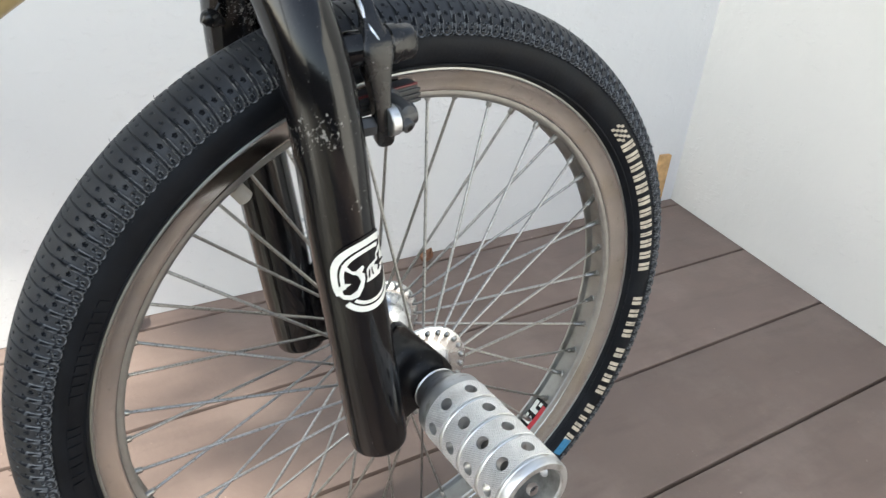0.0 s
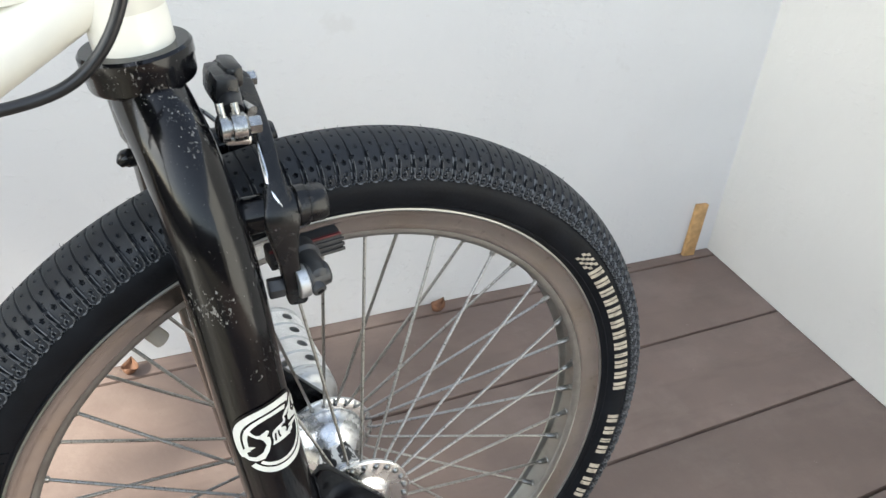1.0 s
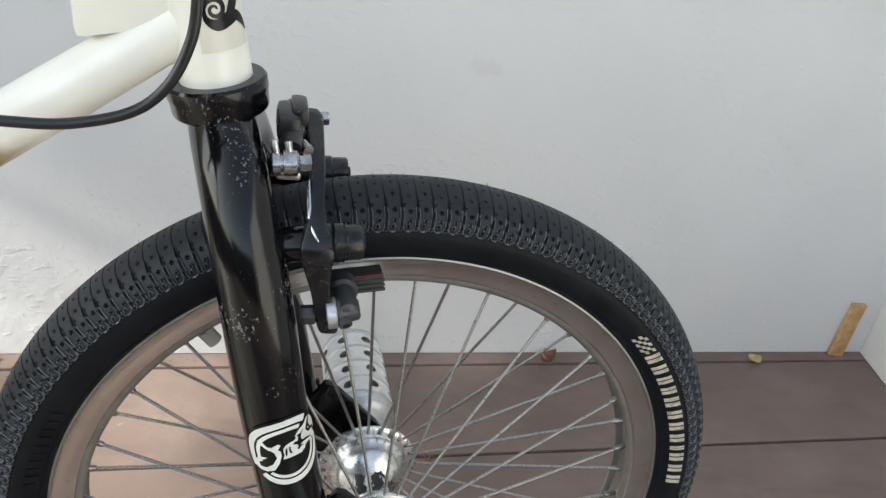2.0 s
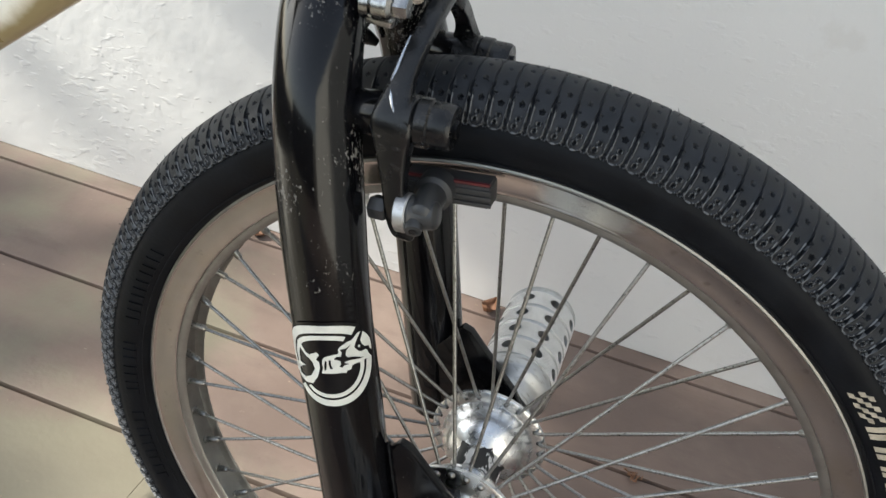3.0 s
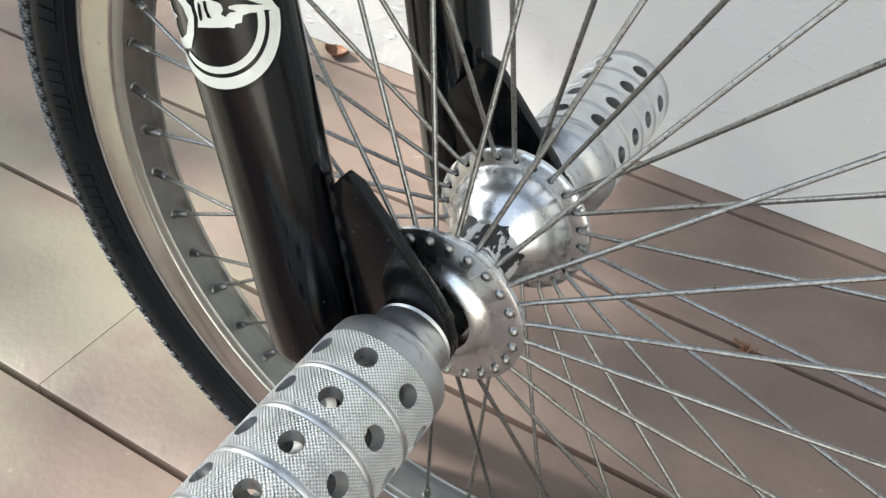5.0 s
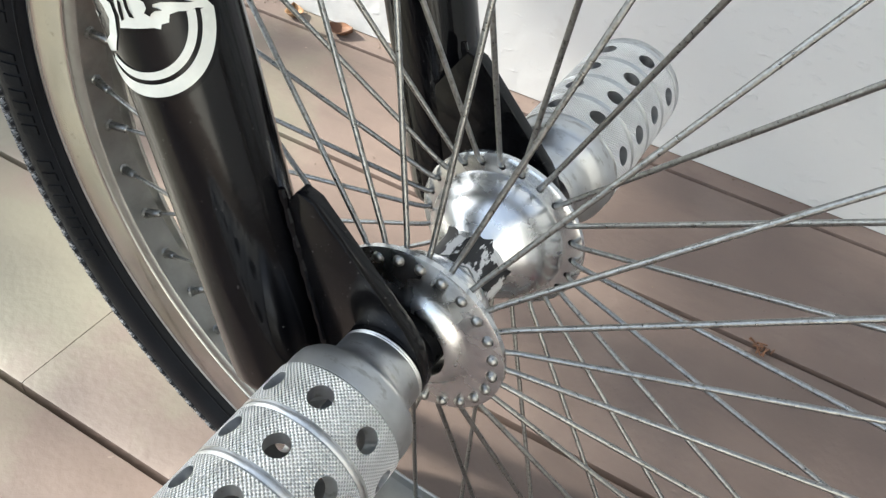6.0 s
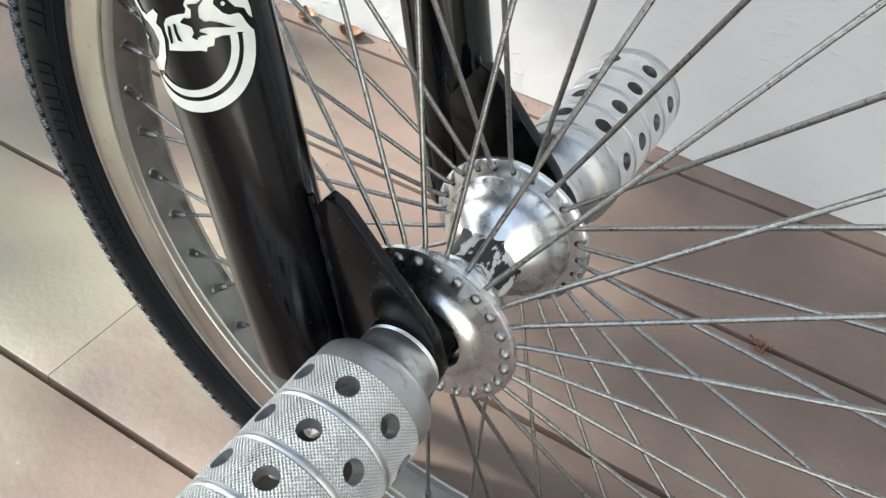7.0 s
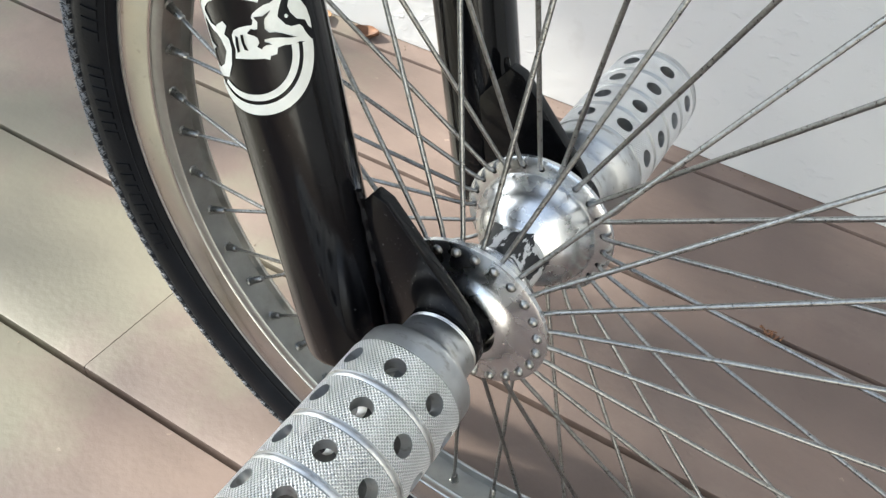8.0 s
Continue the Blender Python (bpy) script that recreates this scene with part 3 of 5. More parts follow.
def tyre():
    carcass = [(0.2095, -0.0150), (0.2100, -0.0172), (0.2125, -0.0203), (0.2165, -0.0232), (0.2215, -0.0250), (0.2265, -0.0256), (0.2300, -0.0250)]
    crown = []
    for a in range(-80, 81, 10):
        crown.append((0.2285 + 0.0211 * math.cos(radians(a)), 0.0238 * math.sin(radians(a))))
    prof = carcass + crown + [(r, -y) for r, y in reversed(carcass)]
    t = part_of("tyre", mesh_from("tyre", *revolve(prof, 180), SIDEWALL), bike, "black rubber tyre with patterned tread and pale lettering")
    # raised line near the bead and at the tread's edge
    for sgn in (-1, 1):
        for r, y in ((0.2128, 0.0209),):
            ring = [(r + 0.0006 * math.cos(q), sgn * (y + 0.0004 * math.sin(q))) for q in [i * math.pi / 3 for i in range(6)]]
            part_of("bead_line", mesh_from("bead_line", *revolve(ring, 160), SIDEWALL), t)
    # the tread: ribs with scalloped ends, eyelets and small stars, moulded in one
    PITCH, NU, NA = 171, 20, 132
    u = (np.arange(PITCH * NU) % NU) / NU
    cell = np.arange(PITCH * NU) // NU
    a = np.linspace(-90, 90, NA)
    U, A = np.meshgrid(u, a, indexing="ij")
    CELL = np.repeat(cell[:, None], NA, 1)
    ab = np.abs(A)
    mm = 0.41                                             # millimetres of arc to a degree
    uu = (U + 0.09 * np.sin(np.radians(ab * 2.4)) + 0.05 * np.sin(np.radians(A * 4.0))) % 1.0
    du = (uu - 0.5) * 9.2
    arc = (85 - ab) * mm
    wide = np.interp(ab, [40, 62], [4.36, 3.85])          # half a rib's width, petal-shaped towards the edge
    cy = 4.2
    p = np.where(arc < cy, np.hypot(du, arc - cy) - wide, np.abs(du) - wide)
    h = 0.72 * np.clip((0.12 - p) / 0.35, 0, 1)
    h = np.maximum(h, np.interp(ab, [3, 12, 34, 50], [0.48, 0.48, 0.42, 0.08]) * (arc > 0))
    fade = np.interp(ab, [30, 52], [0.0, 1.0])
    line = np.clip(1 - np.abs(p + 0.42) / 0.58, 0, 1) * fade                         # raised outline of each petal
    foot = np.hypot(np.minimum(np.abs(du - 4.6), np.abs(du + 4.6)), arc - 2.0)      # small loops between the petals' tips
    loop = np.clip(1 - np.abs(foot - 1.35) / 0.5, 0, 1) * (p > -0.1) * (arc > -0.6)
    dots = 0 * h
    for cu, ca, rad in ((0.5, 4.0, 1.25), (-0.4, 7.2, 1.15)):                         # two eyelets in each petal
        dist = np.hypot(du - cu, arc - ca)
        dots = np.maximum(dots, np.clip(1 - np.abs(dist - rad) / 0.5, 0, 1))
        h = h - 0.45 * np.clip((rad - 0.3 - dist) / 0.4, 0, 1)
    raised = np.maximum(np.maximum(line, dots), loop)
    h = np.where(arc < -1.0, 0, h) + np.where(loop > 0.05, 0.75, 0.46) * raised
    for ca, rad in ((52, 1.6), (29, 1.25), (8, 1.15)):                                 # five-armed stars, sunk
        off = np.where(CELL % 2 == 0, 0.0, 3.0)
        dx, dy = du + 0.2, (ab - ca - off) * mm
        rr = np.hypot(dx, dy)
        fold = (np.arctan2(dy, dx) + 0.3 + math.pi / 5) % (2 * math.pi / 5) - math.pi / 5
        arm = 0.75 * (1 - np.clip(rr / rad, 0, 1)) + 0.12 - rr * np.abs(np.sin(fold))
        h = h - (0.7 if ca > 50 else 0.5) * np.clip(arm / 0.3, 0, 1) * (rr < rad)
    nick = np.clip((0.35 - np.abs((ab - 41 - 4 * (CELL % 2)) * mm)) / 0.25, 0, 1) * (du > 2.6) * (ab < 48)
    h = np.clip(h - 0.5 * nick, 0, 1.15)
    tall = 0.0024
    R = 0.2285 + (0.0210 + tall * h) * np.cos(np.radians(A))
    Y = (0.0237 + tall * h) * np.sin(np.radians(A))
    TH = np.radians(((CELL + U) / PITCH * 360))
    V = np.stack([R * np.cos(TH), Y, HUB_Z + R * np.sin(TH)], -1).reshape(-1, 3)
    N = PITCH * NU
    i = np.arange(N)[:, None]
    j = np.arange(NA - 1)[None, :]
    i2 = (i + 1) % N
    F = np.stack(np.broadcast_arrays(i * NA + j, i * NA + j + 1, i2 * NA + j + 1, i2 * NA + j), -1).reshape(-1, 4)
    me = mesh_from("tread", V.tolist(), F.tolist(), RUBBER)
    me.materials.append(RUBBER_WORN_SHEEN)
    worn = raised + 0 * h
    worn = (worn[i, j] + worn[i, j + 1] + worn[i2, j + 1] + worn[i2, j]) / 4
    me.polygons.foreach_set("material_index", (worn.reshape(-1) > 0.5).astype(int).tolist())
    part_of("tread", me, t, "worn tread of ribs with stars")
    # thin moulding hairs
    rnd = random.Random(4)
    hv = []
    for _ in range(600):
        g, q = rnd.uniform(0, 2 * math.pi), radians(rnd.choice((-60, -35, 0, 35, 60, 80, -80, 84, -84)) + rnd.uniform(-3, 3))
        r0, y0 = 0.2285 + 0.0228 * math.cos(q), 0.0255 * math.sin(q)
        L = rnd.uniform(0.0006, 0.0022)
        r1, y1 = r0 + L * math.cos(q), y0 + L * math.sin(q)
        g1 = g + rnd.uniform(-0.006, 0.006)
        hv.append(lathe((r0 * math.cos(g), y0, HUB_Z + r0 * math.sin(g)), (r1 * math.cos(g1), y1, HUB_Z + r1 * math.sin(g1)), [(0, 0.00022), (1, 0.0001)], 4))
    tagged(part_of("moulding_hairs", mesh_from("moulding_hairs", *joined(*hv), RUBBER), t), kind="stuff")
    return t


TYRE = tyre()


def sidewall_point(deg, r, lift=0.0):
    """A point on the near sidewall."""
    pts = [(0.2095, -0.0165), (0.2125, -0.0203), (0.2165, -0.0232), (0.2215, -0.0250), (0.2265, -0.0256), (0.2300, -0.0252)]
    y = float(np.interp(r, [p[0] for p in pts], [p[1] for p in pts]))
    return (r * math.cos(radians(deg)), y - lift, HUB_Z + r * math.sin(radians(deg)))


def sidewall_patch(name, material, a0, a1, r0, r1, lean=0.0, label="", n=4, lift=0.0004):
    V, F = [], []
    for i in range(n + 1):
        for j in range(4):
            r = r0 + (r1 - r0) * j / 3
            V.append(sidewall_point(a0 + (a1 - a0) * i / n + lean * j / 3, r, lift))
    for i in range(n + 1):
        for j in range(4):
            r = r0 + (r1 - r0) * j / 3
            V.append(sidewall_point(a0 + (a1 - a0) * i / n + lean * j / 3, r, -0.0005))
    for i in range(n):
        for j in range(3):
            q = i * 4 + j
            F.append((q, q + 4, q + 5, q + 1))
    o = (n + 1) * 4
    rim = [j for j in range(4)] + [i * 4 + 3 for i in range(1, n + 1)] + [n * 4 + j for j in (2, 1, 0)] + [i * 4 for i in range(n - 1, 0, -1)]
    for q in range(len(rim)):
        x, y = rim[q], rim[(q + 1) % len(rim)]
        F.append((x, y, y + o, x + o))
    return part_of(name, mesh_from(name, V, F, material), TYRE, label)


def lettering():
    """Brand and model words as plain bars, one to a letter, with the flags and the blue mark."""
    for c in range(6):                                          # chequered flag
        for q in range(4):
            if (c + q) % 2 == 0:
                sidewall_patch("chequer", LETTER, 46.2 - c * 0.75, 45.5 - c * 0.75, 0.2176 + q * 0.0023, 0.2198 + q * 0.0023, -0.3, n=1)
    def word(a0, a1, widths, r0, r1):
        total = sum(widths) + 0.30 * (len(widths) - 1)
        k = (a1 - a0) / total
        a = a0
        for w in widths:
            if w >= 0:
                d = w * 0.8 * k
                for f0, f1, h0, h1 in ((0, .40, 0, 1), (.58, 1, 0, 1)):
                    sidewall_patch("letter_bar", LETTER, a + d * f0, a + d * f1, r0 + (r1 - r0) * h0, r0 + (r1 - r0) * h1, -0.25 * (h1 - h0), n=1, lift=0.0003)
            a += (abs(w) + 0.30) * k
    word(41.0, 6.6, [1, 1, .85, .85, 1.2, 1, 1, 1, .5, 1, .9, 1], 0.2176, 0.2276)
    word(0.2, -34.6, [1, 1, .5, 1, -.4, 1.2, 1, 1, 1, -.5, 1, .5, 1, 1], 0.2182, 0.2274)
    rnd = random.Random(11)
    for i in range(30):                                         # moulded words, black on black
        g = 204.0 - i * 1.75
        if i in (9, 10, 18, 19):
            continue
        sidewall_patch("moulded_bar", SIDEWALL, g, g - rnd.uniform(0.9, 1.35), 0.2158, 0.2232, n=1, lift=0.0008)
    sidewall_patch("blue_mark", BLUE, -38.2, -42.5, 0.2188, 0.2268, 0.3, "worn blue mark")


lettering()


RED_INK = mat("red_sticker_ink", (0.45, 0.02, 0.035), 0.35, 0, 0.1, 100, coat=0.3)
VALVE = mat("valve_plastic", (0.3, 0.27, 0.23), 0.5, 0, 0.1, 80)


def rim():
    half = [(0.2092, 0.0150), (0.2101, 0.0160), (0.2099, 0.0171), (0.2089, 0.0174), (0.2081, 0.0167), (0.2066, 0.0160), (0.1962, 0.0132), (0.1950, 0.0131), (0.1944, 0.0126), (0.1940, 0.0119), (0.1922, 0.0117),
            (0.1900, 0.0110), (0.1893, 0.0101), (0.1899, 0.0091), (0.1932, 0.0084), (0.1944, 0.0078), (0.1949, 0.0060)]
    prof = [(r, -y) for r, y in half] + [(0.1952, 0.0)] + [(r, y) for r, y in reversed(half)] + [(0.203, 0.012), (0.2, 0.0), (0.203, -0.012)]
    me = mesh_from("rim", *revolve(prof, 192), CHROME)
    me.materials.append(RIM_IN)
    for p in me.polygons:
        c = p.center
        q = math.hypot(c.x, c.z - HUB_Z)
        if (abs(c.y) < 0.0100 and q < 0.198) or q < 0.1945 or q > 0.2083:
            p.material_index = 1
    r = part_of("rim", me, bike, "chromed steel rim with brown brake-worn sides")
    a = radians(128.7)
    pt = lambda q: (q * math.cos(a), 0.0, HUB_Z + q * math.sin(a))
    part_of("valve", mesh_from("valve", *lathe(pt(0.198), pt(0.174), [(0, .0055), (.2, .0055), (.25, .0042), (.5, .0042), (.52, .005), (.97, .005), (1, .0035)], 16), VALVE), r, "pale grey valve cap")
    # sticker on the rim's bed: plain blocks in its colours
    def bed(name, material, a0, a1, y0, y1, lift):
        V, F = [], []
        for i in range(7):
            q = radians(a0 + (a1 - a0) * i / 6)
            for y in (y0, y1):
                V.append(((0.1952 - lift) * math.cos(q), y, HUB_Z + (0.1952 - lift) * math.sin(q)))
        for i in range(6):
            F.append((2 * i, 2 * i + 1, 2 * i + 3, 2 * i + 2))
        part_of(name, mesh_from(name, V, F, material), r)
    bed("sticker", BLACK_INK, -47.4, -33.6, -0.0087, 0.0078, 0.0008)
    bed("sticker_block", RED_INK, -47, -34.6, -0.0078, -0.0022, 0.0012)
    bed("sticker_block", WHITE_INK, -37.8, -36.6, -0.0016, 0.0070, 0.0012)
    bed("sticker_block", WHITE_INK, -36.7, -34.4, 0.0030, 0.0070, 0.0012)
    bed("sticker_block", WHITE_INK, -35.5, -34.4, -0.0016, 0.0016, 0.0012)
    bed("sticker_block", WHITE_INK, -41.0, -39.9, -0.0016, 0.0070, 0.0012)
    bed("sticker_block", WHITE_INK, -39.9, -38.7, 0.0044, 0.0070, 0.0012)
    bed("sticker_block", WHITE_INK, -39.9, -39.0, 0.0004, 0.0024, 0.0012)
    bed("sticker_block", GREY_PART, -44.8, -42.4, -0.0014, 0.0062, 0.0012)
    return r


rim()

FLANGE_N, FLANGE_F, HOLE_R = -0.0345, 0.0305, 0.0328
HUB_DX = 0.0014           # the hub sits a little forward of the rim's middle


def hub():
    prof = [(0.0062, -0.0340), (0.0152, -0.0340), (0.0158, -0.0404), (0.0166, -0.0414), (0.0184, -0.0411), (0.0205, -0.0396), (0.0226, -0.0378), (0.0250, -0.0369), (0.0352, -0.0362),
            (0.0366, -0.0355), (0.0366, -0.0335), (0.0350, -0.0325), (0.0292, -0.0318), (0.0284, -0.0280), (0.0268, -0.0235), (0.0240, -0.0190), (0.0205, -0.0155), (0.0168, -0.0132), (0.0149, -0.0114), (0.0146, -0.0090),
            (0.0146, 0.0040), (0.0149, 0.0070), (0.0168, 0.0088), (0.0205, 0.0110), (0.0240, 0.0145), (0.0268, 0.0190), (0.0284, 0.0240), (0.0292, 0.0278), (0.0350, 0.0285),
            (0.0366, 0.0295), (0.0366, 0.0315), (0.0350, 0.0322), (0.0212, 0.0335), (0.0182, 0.0350), (0.0155, 0.0325), (0.0062, 0.0355)]
    blank = mesh_from("hub", *revolve(prof, 96), ALLOY)
    cut = []
    for k in range(48):
        q = radians(PHASE + 7.5 * k)
        y = FLANGE_N if k % 2 else FLANGE_F
        c = (HOLE_R * math.cos(q), HUB_Z + HOLE_R * math.sin(q))
        cut.append(lathe((c[0], y - 0.005, c[1]), (c[0], y + 0.005, c[1]), [(0, 0.00155), (1, 0.00155)], 10))
    me = carved(blank, mesh_from("holes", *joined(*cut), ALLOY))
    h = part_of("hub", me, bike, "polished alloy hub with wide drilled flanges", Matrix.Translation((HUB_DX, 0, 0)))
    part_of("axle", mesh_from("axle", *lathe((0, -0.066, HUB_Z), (0, 0.066, HUB_Z), [(0, .0068), (1, .0068)], 20), DULL_ALLOY), h, "steel axle")
    part_of("cone_nut", mesh_from("cone_nut", *lathe((0, -0.0480, HUB_Z), (0, -0.0345, HUB_Z), [(0, .0105), (.3, .0105), (.35, .0135), (1, .0140)], 24), BLACK_PART), h, "black bearing cover")
    part_of("cone_nut", mesh_from("cone_nut", *lathe((0, 0.0500, HUB_Z), (0, 0.0340, HUB_Z), [(0, .0125), (.6, .0145), (1, .0145)], 24), BLACK_PART), h, "black bearing cover")
    # scratched black band round the barrel, ragged at its edges
    rnd = random.Random(7)
    V, F, n = [], [], 60
    for i in range(n + 1):
        q = radians(-60 + 330 * i / n)
        e0 = -0.0105 + 0.0016 * math.sin(i * 0.9) + rnd.uniform(-.0008, .0008)
        e1 = 0.0055 + 0.0022 * math.sin(i * 0.55 + 1) + rnd.uniform(-.001, .001)
        for j in range(7):
            y = e0 + (e1 - e0) * j / 6
            r = float(np.interp(y, [-0.0132, -0.0114, -0.0090, 0.0040, 0.0070, 0.0088], [0.0168, 0.0149, 0.0146, 0.0146, 0.0149, 0.0168])) + 0.0004
            V.append((r * math.cos(q), y, HUB_Z + r * math.sin(q)))
    for i in range(n):
        for j in range(6):
            F.append((7 * i + j, 7 * i + j + 1, 7 * i + j + 8, 7 * i + j + 7))
    DECAL = specks(mat("scratched_decal", (0.012, 0.012, 0.014), 0.35, 0, 0.2, 100), (0.66, 0.66, 0.66), 150, 0.5, 0.52, 1.0, (1, 0.35, 0.7))
    part_of("hub_decal", mesh_from("hub_decal", V, F, DECAL), h, "scratched black hub decal")
    return h


hub()


def spokes():
    """Alternate spokes to the near and the far flange, each from its hole to its nipple in the rim's bed."""
    rnd = random.Random(3)
    for k in range(48):
        fy, ny = (FLANGE_N, -0.0002) if k % 2 else (FLANGE_F, 0.0008)
        out = -1 if k % 2 else 1
        q0, q1 = radians(PHASE + 7.5 * k), radians(PHASE + 7.5 * k + rnd.uniform(-0.25, 0.25))

        def at(r, y):
            f = min(1.0, max(0.0, (r - HOLE_R) / (0.195 - HOLE_R)))
            q = q0 + (q1 - q0) * f
            return Vector((r * math.cos(q) + HUB_DX * (1 - f), y, HUB_Z + r * math.sin(q)))

        y0 = fy - out * 0.0034
        run = [(HOLE_R, fy + out * 0.0030), (HOLE_R, fy + out * 0.0016), (HOLE_R, fy - out * 0.0016), (HOLE_R + 0.0014, y0),
               (HOLE_R + 0.0054, y0 + (ny - y0) * 0.02 - out * 0.0006), (0.186, y0 + (ny - y0) * 0.945), (0.1950, ny)]
        body = sweep([tuple(at(r, y)) for r, y in run], 0.00105, 10, 1)
        head = lathe(at(HOLE_R, fy + out * 0.0036), at(HOLE_R, fy + out * 0.0014), [(0, .0008), (.3, .0018), (.7, .0022), (1, .0022)], 10)
        ob = part_of("spoke", mesh_from("spoke", *joined(body, head), SPOKE), bike)
        e, d = at(0.1950, ny), (at(0.05, y0 + (ny - y0) * 0.1) - at(0.1950, ny)).normalized()
        part_of("nipple", mesh_from("nipple", *lathe(e - d * 0.001, e + d * 0.0105, [(0, .0031), (.10, .0031), (.16, .0022), (.93, .0020), (1, .0014)], 8), SPOKE), ob)


spokes()


def fork():
    def leg(s, base_y):
        y = lambda f: base_y * f - 0.002 * (1 - f)
        return [(-0.0410, y(1), 0.2290, 0.0160), (-0.0414, y(1), 0.2312, 0.0184), (-0.0437, y(1), 0.2400, 0.0190), (-0.0526, y(1), 0.281, 0.0190), (-0.0640, y(1), 0.334, 0.0190), (-0.0755, y(1), 0.388, 0.0188),
                (-0.0845, y(.985), 0.440, 0.0190), (-0.0925, y(.88), 0.483, 0.0184), (-0.1000, y(.60), 0.514, 0.0178), (-0.1055, y(.22), 0.5305, 0.0176), (-0.1075, y(0), 0.5360, 0.0172)]
    near = leg(-1, -0.0565)
    far = leg(1, 0.0680)
    f = part_of("fork", mesh_from("fork", *joined(sweep(near, None, 36, 5), sweep(far, None, 36, 5),
                lathe((-0.1030, -0.002, 0.5140), (-0.1088, -0.002, 0.5420), [(0, .0165), (.1, .0175), (1, .0180)], 32)), WORN_BLACK), bike, "gloss black steel fork with chipped paint")
    # dropouts: welded plates that reach forward from the legs to the axle
    for y0, name in ((-0.0540, "near"), (0.0510, "far")):
        out = [(-0.0330, 0.3140), (-0.0268, 0.3120), (0.0085, 0.2755), (0.0135, 0.2680)]
        for i in range(11):
            q = radians(30 - i * 16)
            out.append((0.0172 * math.cos(q), HUB_Z + 0.0175 * math.sin(q)))
        out += [(-0.018, 0.2360), (-0.040, 0.2345), (-0.052, 0.2600), (-0.052, 0.2850)]
        bm = plate(out, 0.0062, lambda u, v, w, y0=y0: (u, y0 + w, v), 0.0012)
        drop = part("dropout", bm, BLACK, f)
        side_y = y0 - 0.0004 if y0 < 0 else y0 + 0.0066
        bead = [(-0.0385 + 0.0178 * q / 24, side_y, 0.3130 - 0.0780 * q / 24, 0.0013 + 0.0003 * math.sin(q * 2.1)) for q in range(25)]
        part_of("weld_bead", mesh_from("weld_bead", *sweep(bead, None, 8, 2), BLACK), drop)
    # sticker wrapped round the near leg: plain pale shield on black
    A, B = Vector((-0.0640, -0.0565, 0.334)), Vector((-0.0755, -0.0565, 0.388))
    ax = (B - A).normalized()
    fwd = Vector((1, 0, 0))
    fwd = (fwd - ax * fwd.dot(ax)).normalized()
    side = ax.cross(fwd)
    if side.y > 0:
        side = -side
    mid = A + (B - A) * ((0.3665 - 0.334) / 0.054)

    def skin(u, v, lift):
        """u round the leg and v along it, both in metres from the sticker's middle."""
        q = u / 0.0190
        return mid + ax * v + (side * math.cos(q) + fwd * math.sin(q)) * (0.0191 + lift)

    def sheet(name, outline, material, lift, label=""):
        bm = bmesh.new()
        vs = [bm.verts.new((u, v, 0)) for u, v in outline]
        face = bm.faces.new(vs)
        bmesh.ops.triangulate(bm, faces=[face])
        for _ in range(7):
            long = [e for e in bm.edges if e.calc_length() > 0.0035]
            if not long:
                break
            bmesh.ops.subdivide_edges(bm, edges=long, cuts=1, use_grid_fill=False)
            bmesh.ops.triangulate(bm, faces=bm.faces)
        for w in bm.verts:
            w.co = skin(w.co.x, w.co.y, lift)
        return part(name, bm, material, f, label)

    CU, CV = 0.0048, 0.0022                                # the ring's middle

    def ring_point(r, q):
        c, w = math.cos(q), math.sin(q)
        return CU + r * 0.93 * math.copysign(abs(c) ** 0.92, c), CV + r * math.copysign(abs(w) ** 0.76 if w > 0 else abs(w) * 0.94, w)

    sheet("sticker", [ring_point(0.0256, i * math.pi / 28) for i in range(56)], BLACK_INK, 0.0003, "round black sticker with a pale plain emblem")

    def band(r0, r1, a0, a1):
        V, F = [], []
        n = 56
        for i in range(n + 1):
            for r in (r0, r1):
                V.append(skin(*ring_point(r, radians(a0 + (a1 - a0) * i / n)), 0.0006))
        for i in range(n):
            F.append((2 * i, 2 * i + 1, 2 * i + 3, 2 * i + 2))
        return part_of("sticker_ring", mesh_from("sticker_ring", V, F, WHITE_INK), f)

    band(0.0200, 0.0240, 50, 203)
    band(0.0200, 0.0240, 222, 357)
    band(0.0162, 0.0186, 58, 194)
    band(0.0162, 0.0186, 229, 358)
    MM = 0.001

    def shape(name, pts, material=WHITE_INK, lift=0.0006):
        sheet(name, [(u * MM, v * MM) for u, v in pts], material, lift)

    # jagged emblem across the ring: a horned star with a curl behind it
    star = [(20.5, 18.4), (17.9, 16.5), (16.5, 15.8), (14.8, 15.6), (12.6, 14.6), (10.9, 13.4), (10.3, 12.3), (10.6, 11.4), (10, 10), (8, 9.9), (5.7, 9.4),
             (3.9, 8.6), (2.8, 7), (2.5, 4.9), (2.7, 2.4), (1.7, -0.8), (4.1, -0.7), (5, 0.3), (6.7, 0.8), (8.6, 1), (9.5, 0), (11.1, -0.9),
             (12.7, -1.5), (13.2, -0.3), (15.1, -0.1), (15.8, 1.9), (18, 2.2), (21, 1.5), (22.5, 1.9), (25.1, 0.9), (26.8, 1.1), (26, 2.4),
             (25.2, 4), (24.6, 6), (23.8, 7), (21.1, 7.3), (19.5, 8.4), (17.5, 8.7), (17.8, 11.3), (18.6, 13.4), (19.7, 15.4), (22, 18)]
    shape("sticker_emblem", star)
    shape("sticker_emblem", [(23.2, 17.6), (25.8, 14), (27.3, 11), (27.8, 7.2), (27.6, 4.2), (26.5, 5.6), (25.9, 7.7), (23.3, 9), (21.8, 11.3), (21.3, 13.5)])
